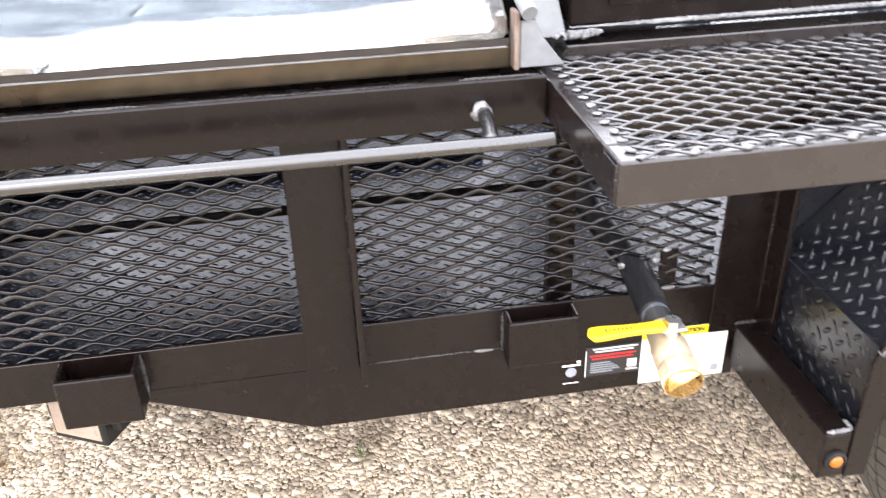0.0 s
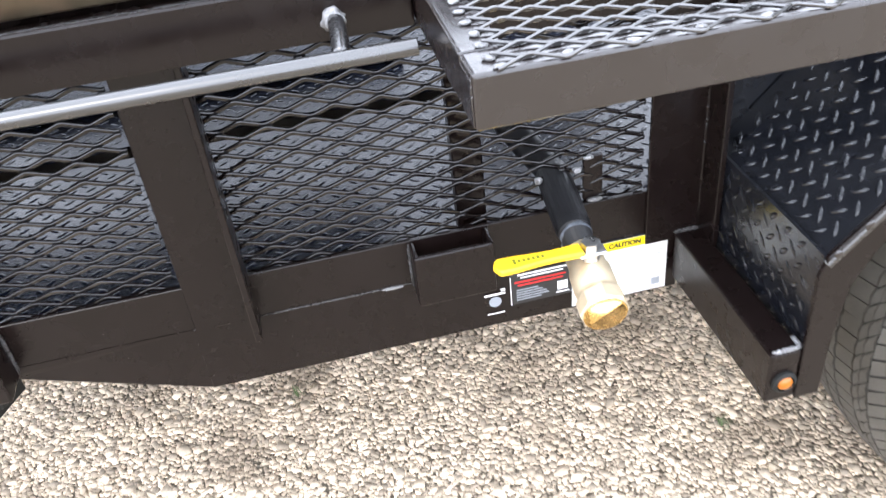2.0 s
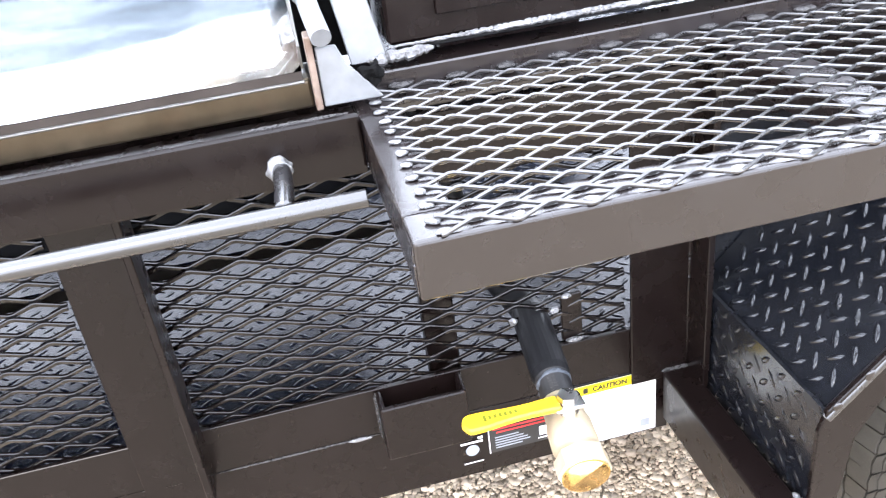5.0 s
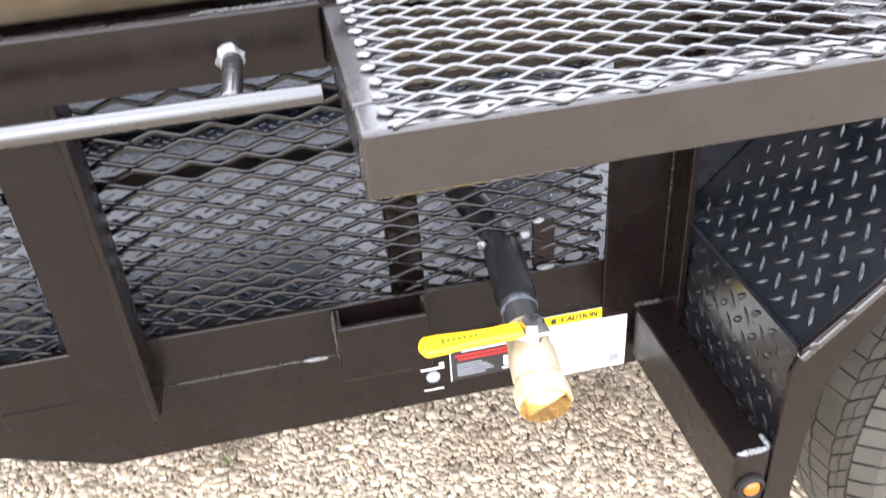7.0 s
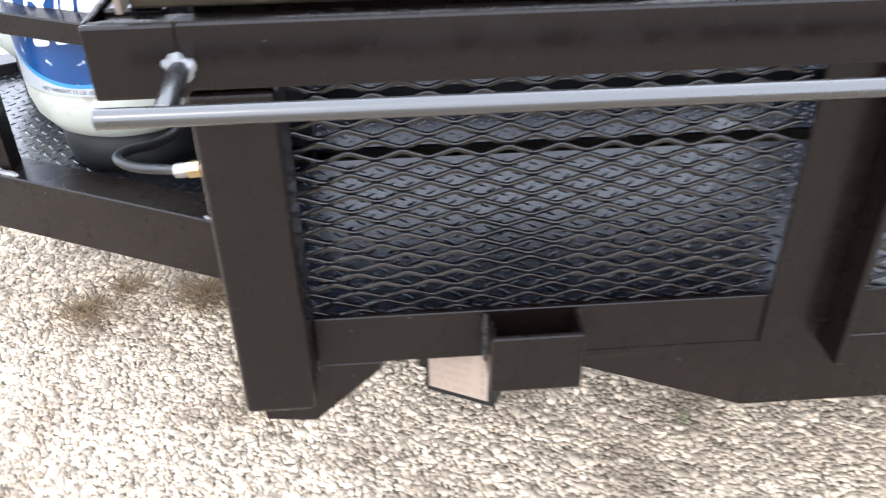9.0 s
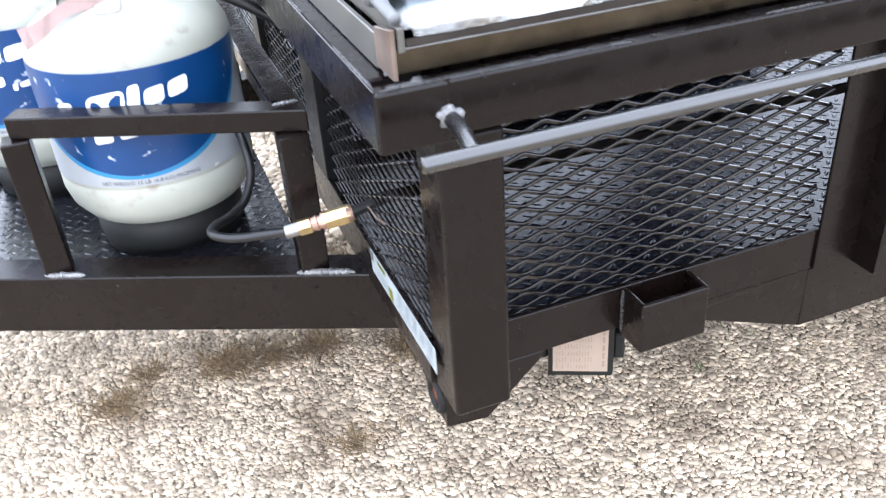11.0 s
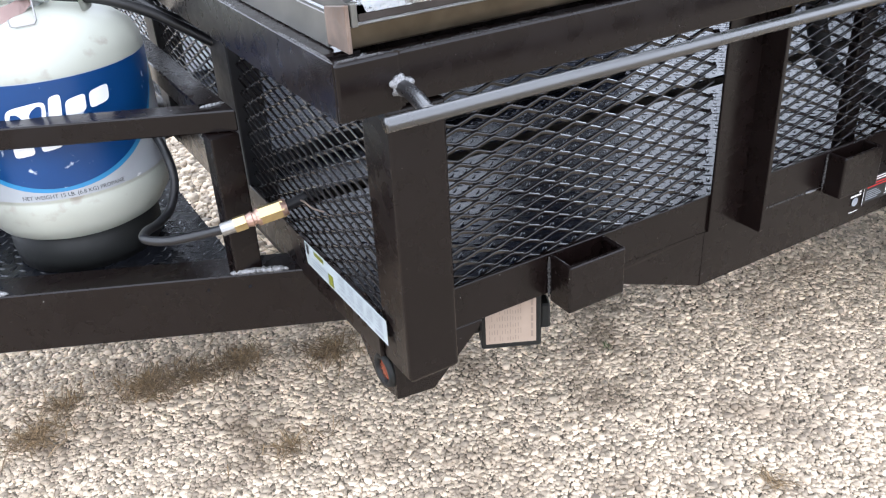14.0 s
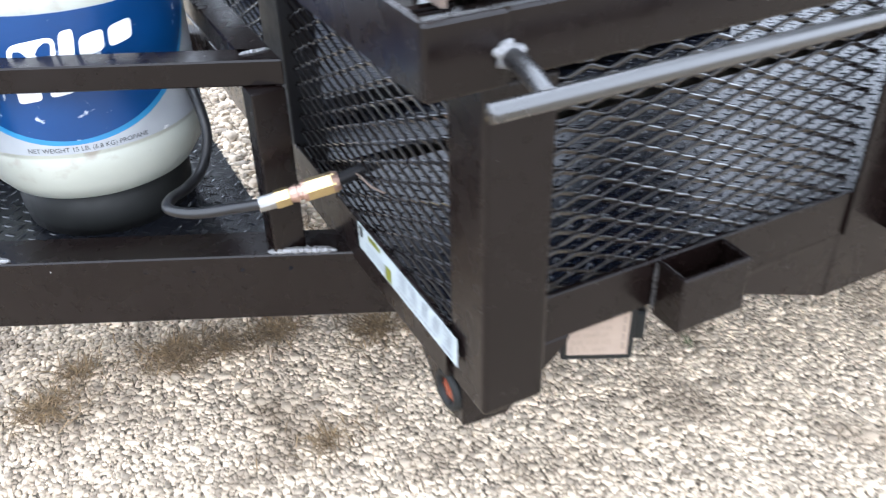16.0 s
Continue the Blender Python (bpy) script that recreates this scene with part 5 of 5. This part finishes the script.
# ---------------------------------------------------------------- gas cylinders
def gas_cylinder(at, front):
    """A refillable gas cylinder; front: the angle that its label faces."""
    x, y, z = at
    t = thing("propane_tank", at, "cream propane cylinder with scuffed blue label on the drawbar", "gas cylinder", "gas cylinders on the drawbar")
    R = 0.155
    part("foot_ring", Bm(at).lathe([(0.114, 0.0), (0.117, 0.0), (0.121, 0.025), (0.121, 0.072), (0.115, 0.072), (0.114, 0.0)], at, "z", 56), PLASTIC, t, "black foot ring", True)
    prof = [(0.0, 0.040), (0.060, 0.043), (0.100, 0.052), (0.133, 0.070), (0.149, 0.093), (R, 0.118), (R, 0.136), (R - 0.0012, 0.138), (R - 0.0012, 0.142), (R, 0.144), (R, 0.330), (0.1525, 0.345), (0.143, 0.362),
            (0.122, 0.379), (0.090, 0.392), (0.055, 0.400), (0.030, 0.403), (0.0, 0.404)]
    part("body", Bm(at).lathe(prof, at, "z", 96), TANK_CREAM, t, "cream painted steel body", True)
    # collar: three quarters of a ring with an open front
    col = Bm(at)
    start, sweep = front + radians(62), radians(236)
    inner, outer = 0.086, 0.089
    col.lathe([(0.092, 0.392), (outer, 0.405), (outer, 0.455), (outer + 0.002, 0.462), (inner, 0.462), (inner, 0.405), (0.089, 0.392)], at, "z", 40, start, sweep)
    part("collar", col.bm, TANK_CREAM, t, "cream steel collar round the valve", True)

    def wrap(r):
        def place(u, v, lift=0.0):
            a = front + u / R
            return Vector(((r + lift) * math.cos(a), (r + lift) * math.sin(a), v))
        return place

    def patch(name, r, low, high, mat, span, label="", steps=60):
        bm = bmesh.new()
        place = wrap(r)
        ring0, ring1 = [], []
        for i in range(steps + 1):
            u = -span + 2 * span * i / steps
            if low(u) < high(u):
                ring0.append(bm.verts.new(place(u, low(u))))
                ring1.append(bm.verts.new(place(u, high(u))))
        for i in range(len(ring0) - 1):
            bm.faces.new((ring0[i], ring0[i + 1], ring1[i + 1], ring1[i]))
        return link_mesh(name, bm, mat, t, label, True)

    patch("silver_label", R + 0.0004, lambda u: 0.146, lambda u: 0.328, TANK_SILVER, 0.40, "silver base label")
    arc = lambda u: 0.158 + 1.9 * u * u + 20 * u ** 4
    patch("blue_edge", R + 0.0007, arc, lambda u: 0.326, TANK_CYAN, 0.225, "pale blue edge")
    patch("blue_label", R + 0.0010, lambda u: arc(u) + 0.006 + abs(u) * 0.03, lambda u: 0.327, TANK_BLUE, 0.225, "scuffed deep blue label")
    # large white and red marks as plain slanted shapes
    place = wrap(R + 0.0014)

    def slab(name, shapes, mat):
        bm = bmesh.new()
        for u0, u1, v0, v1, slant in shapes:
            u0, u1 = u0 + 0.044, u1 + 0.044
            cu, cv, hu, hv = (u0 + u1) / 2, (v0 + v1) / 2, (u1 - u0) / 2, (v1 - v0) / 2
            rim = []
            for i in range(28):
                a = 2 * math.pi * i / 28
                du, dv = (math.copysign(abs(f(a)) ** 0.45, f(a)) for f in (math.cos, math.sin))
                u = cu + du * hu + slant * dv / 2
                rim.append(bm.verts.new(place(u, cv + dv * hv + 0.16 * u)))
            hub = bm.verts.new(place(cu, cv + 0.16 * cu))
            for i in range(28):
                bm.faces.new((rim[i], rim[(i + 1) % 28], hub))
        return tagged(link_mesh(name, bm, mat, t), kind="stuff")

    slab("white_mark", [(-0.099, -0.041, 0.263, 0.300, 0.006), (-0.037, -0.019, 0.263, 0.302, 0.006), (-0.0145, 0.0155, 0.264, 0.290, 0.004), (0.021, 0.053, 0.264, 0.289, 0.003), (-0.150, -0.121, 0.258, 0.296, 0.0),
                        (-0.100, -0.07, 0.226, 0.244, 0.0), (-0.06, -0.03, 0.226, 0.244, 0.0), (-0.022, 0.008, 0.226, 0.244, 0.0), (0.018, 0.026, 0.214, 0.226, 0.0), (0.030, 0.075, 0.216, 0.226, 0.0)], WHITE_INK)
    slab("red_mark", [(-0.116, -0.104, 0.258, 0.280, -0.004)], RED_INK)
    lettering("lettering", "NET WEIGHT 15 LB. (6.8 KG) PROPANE", 0.0088, t, lambda u, v, w: wrap(R + 0.0009)(-0.066 + u, 0.1495 + v), BLACK_INK)
    # valve
    part("valve", Bm(at).lathe([(0.0, 0.400), (0.024, 0.400), (0.024, 0.414), (0.034, 0.418), (0.036, 0.426), (0.030, 0.433), (0.018, 0.438), (0.0, 0.438)], at, "z", 22), VALVE_GREY, t, "grey valve body")
    part("hand_wheel", Bm(at).lathe([(0.0, 0.438), (0.024, 0.439), (0.026, 0.444), (0.024, 0.452), (0.017, 0.454), (0.017, 0.470), (0.014, 0.474), (0.0, 0.474)], at, "z", 18), RED_PLASTIC, t, "red knob", True)
    part("outlet_nut", Bm(at).tube([(x + 0.012 * math.cos(front), y + 0.012 * math.sin(front), z + 0.425), (x + 0.044 * math.cos(front + 0.9), y + 0.044 * math.sin(front + 0.9), z + 0.420)], [0.010, 0.012], 14), VALVE_GREY, t, "grey connector nut")
    return t


TANK = (-0.860, 1.600, 0.392)
facing = math.atan2(-0.150, -0.030)
gas_cylinder(TANK, facing)
gas_cylinder((-1.04, 1.92, 0.392), facing - 0.35)


def tank_extras():
    x, y, z = TANK
    tag = thing("paper_tag", (x - 0.05, y - 0.05, z + 0.40), "faded pinkish paper tag hanging off the valve", "tag")
    bm = bmesh.new()
    rows_t = []
    for i in range(13):
        s = i / 12
        p = Vector((-0.858 - 0.142 * s, 1.575 - 0.075 * s, 0.812 - 0.034 * s - 0.004 * math.sin(9 * s))) - Vector((x - 0.05, y - 0.05, z + 0.40))
        wide = Vector((0.004, -0.014, -0.013)) * (0.7 + 0.5 * s + 0.15 * math.sin(7 * s))
        rows_t.append((bm.verts.new(p - wide * 0.4), bm.verts.new(p + wide)))
    for a, b in zip(rows_t, rows_t[1:]):
        bm.faces.new((a[0], a[1], b[1], b[0]))
    bmesh.ops.solidify(bm, geom=bm.faces[:], thickness=0.001)
    part("strip", bm, TAG, tag, smooth=True)
    hook = thing("wire_hook", (x, y, z + 0.40), "bent bright wire hook on the cylinder valve", "wire")
    H = (x, y, z + 0.40)
    part("wire", Bm(H).tube([(x + 0.012, y - 0.02, z + 0.425), (x + 0.004, y - 0.045, z + 0.418), (x + 0.000, y - 0.085, z + 0.397), (x - 0.004, y - 0.092, z + 0.394), (x - 0.030, y - 0.090, z + 0.393), (x - 0.036, y - 0.084, z + 0.394), (x - 0.036, y - 0.078, z + 0.402)], 0.0013, 8), ZINC, hook)


tank_extras()


def hoses():
    x, y, z = TANK
    # supply hose with its brass fitting at the end rail
    f0, f1 = Vector((-0.631, 1.227, 0.533)), Vector((-0.716, 1.248, 0.516))
    h = thing("gas_hose", (-0.75, 1.3, 0.47), "black rubber gas hose with plated brass end fittings", "hose")
    H = (-0.75, 1.3, 0.47)
    line = smooth_line([f1, (-0.745, 1.275, 0.504), (-0.785, 1.295, 0.498), (-0.808, 1.309, 0.499), (-0.817, 1.325, 0.500), (-0.806, 1.350, 0.497), (-0.780, 1.385, 0.488), (-0.752, 1.415, 0.495), (-0.732, 1.445, 0.530), (-0.735, 1.48, 0.58), (-0.75, 1.56, 0.62)])
    part("hose", Bm(H).tube(line, 0.0070, 12), RUBBER, h, "black rubber hose", True)
    part("hex_body", Bm(H).tube([f0, f0.lerp(f1, 0.42)], 0.0138, 6), FITTING_BRASS, h, "plated hexagon coupling")
    part("end_ring", Bm(H).tube([f0.lerp(f1, -0.05), f0.lerp(f1, 0.045)], [0.0115, 0.0138], 16), PINK_BRASS, h)
    part("collar", Bm(H).tube([f0.lerp(f1, t) for t in (0.40, 0.46, 0.47, 0.52, 0.53, 0.66)], [0.0134, 0.0134, 0.0098, 0.0098, 0.0118, 0.0088], 14), PINK_BRASS, h)
    part("nut", Bm(H).tube([f0.lerp(f1, 0.64), f0.lerp(f1, 0.84)], 0.0118, 6), FITTING_BRASS, h, "brass nut")
    part("ferrule", Bm(H).tube([f0.lerp(f1, 0.84), f0.lerp(f1, 1.06)], 0.0100, 14), ZINC, h, "crimped bright ferrule")
    part("nipple", Bm(H).tube([f0, f0 + Vector((0.06, 0.0, 0.012))], 0.008, 12), BLACK_PIPE, h)
    for n, pts in (("upper_hose", [(x + 0.035, y - 0.03, z + 0.418), (x + 0.10, y - 0.05, z + 0.405), (x + 0.16, y - 0.06, z + 0.378), (x + 0.21, y - 0.07, z + 0.345), (x + 0.25, y - 0.08, z + 0.315)]),
                   ("second_hose", [(-0.99, 1.80, 0.845), (x + 0.02, y + 0.20, z + 0.44), (x + 0.12, y + 0.10, z + 0.405), (x + 0.19, y + 0.02, z + 0.36), (x + 0.25, y - 0.03, z + 0.325)])):
        g = thing("gas_hose", pts[0], "black rubber hose from a cylinder valve to the trailer", "hose")
        part("hose", Bm(pts[0]).tube(smooth_line(pts), 0.0085, 12), RUBBER, g, "", True)


hoses()
wire = thing("rusty_wire", (-0.60, 1.24, 0.540), "thin rusty tie wire through the end mesh", "wire")
part("wire", Bm((-0.60, 1.24, 0.540)).tube(smooth_line([(-0.606, 1.236, 0.535), (-0.608, 1.205, 0.544), (-0.609, 1.17, 0.548), (-0.607, 1.135, 0.556)]), 0.0013, 6), RUST, wire)


# ---------------------------------------------------------------- far trees that close the yard
def far_tree(at, height, seed):
    rng = random.Random(seed)
    t = thing("tree", at, "broad green tree far across the yard", "tree", "trees round the yard")
    part("trunk", Bm(at).tube([at, (at[0] + 0.2, at[1], height * 0.3), (at[0], at[1] + 0.2, height * 0.7)], [0.35, 0.28, 0.10], 10), BARK, t)
    verts, faces = [], []
    for _ in range(3600):
        while True:
            p = Vector((rng.uniform(-1, 1), rng.uniform(-1, 1), rng.uniform(-1, 1)))
            if 0.35 < p.length + 0.35 * noise.noise(p * 2.3 + Vector((seed, 0, 0))) < 0.95:
                break
        c = Vector((at[0] + p.x * height * 0.38, at[1] + p.y * height * 0.38, height * (0.62 + 0.36 * p.z)))
        a, b = Vector((rng.gauss(0, 1), rng.gauss(0, 1), rng.gauss(0, 1))).normalized(), Vector((rng.gauss(0, 1), rng.gauss(0, 1), rng.gauss(0, 1))).normalized()
        s, k = height * rng.uniform(0.02, 0.045), len(verts)
        verts += [c - a * s, c + b * s * 0.6, c + a * s, c - b * s * 0.6]
        faces.append((k, k + 1, k + 2, k + 3))
    crown = Bm(at)
    crown.raw(verts, faces)
    part("crown", crown.bm, LEAF, t)


for i, (tx, ty, th) in enumerate(((11.6, 3.5, 13.0), (16.0, 5.6, 13.0), (26, 4, 12))):
    far_tree((tx, ty, 0.0), th, i + 1)
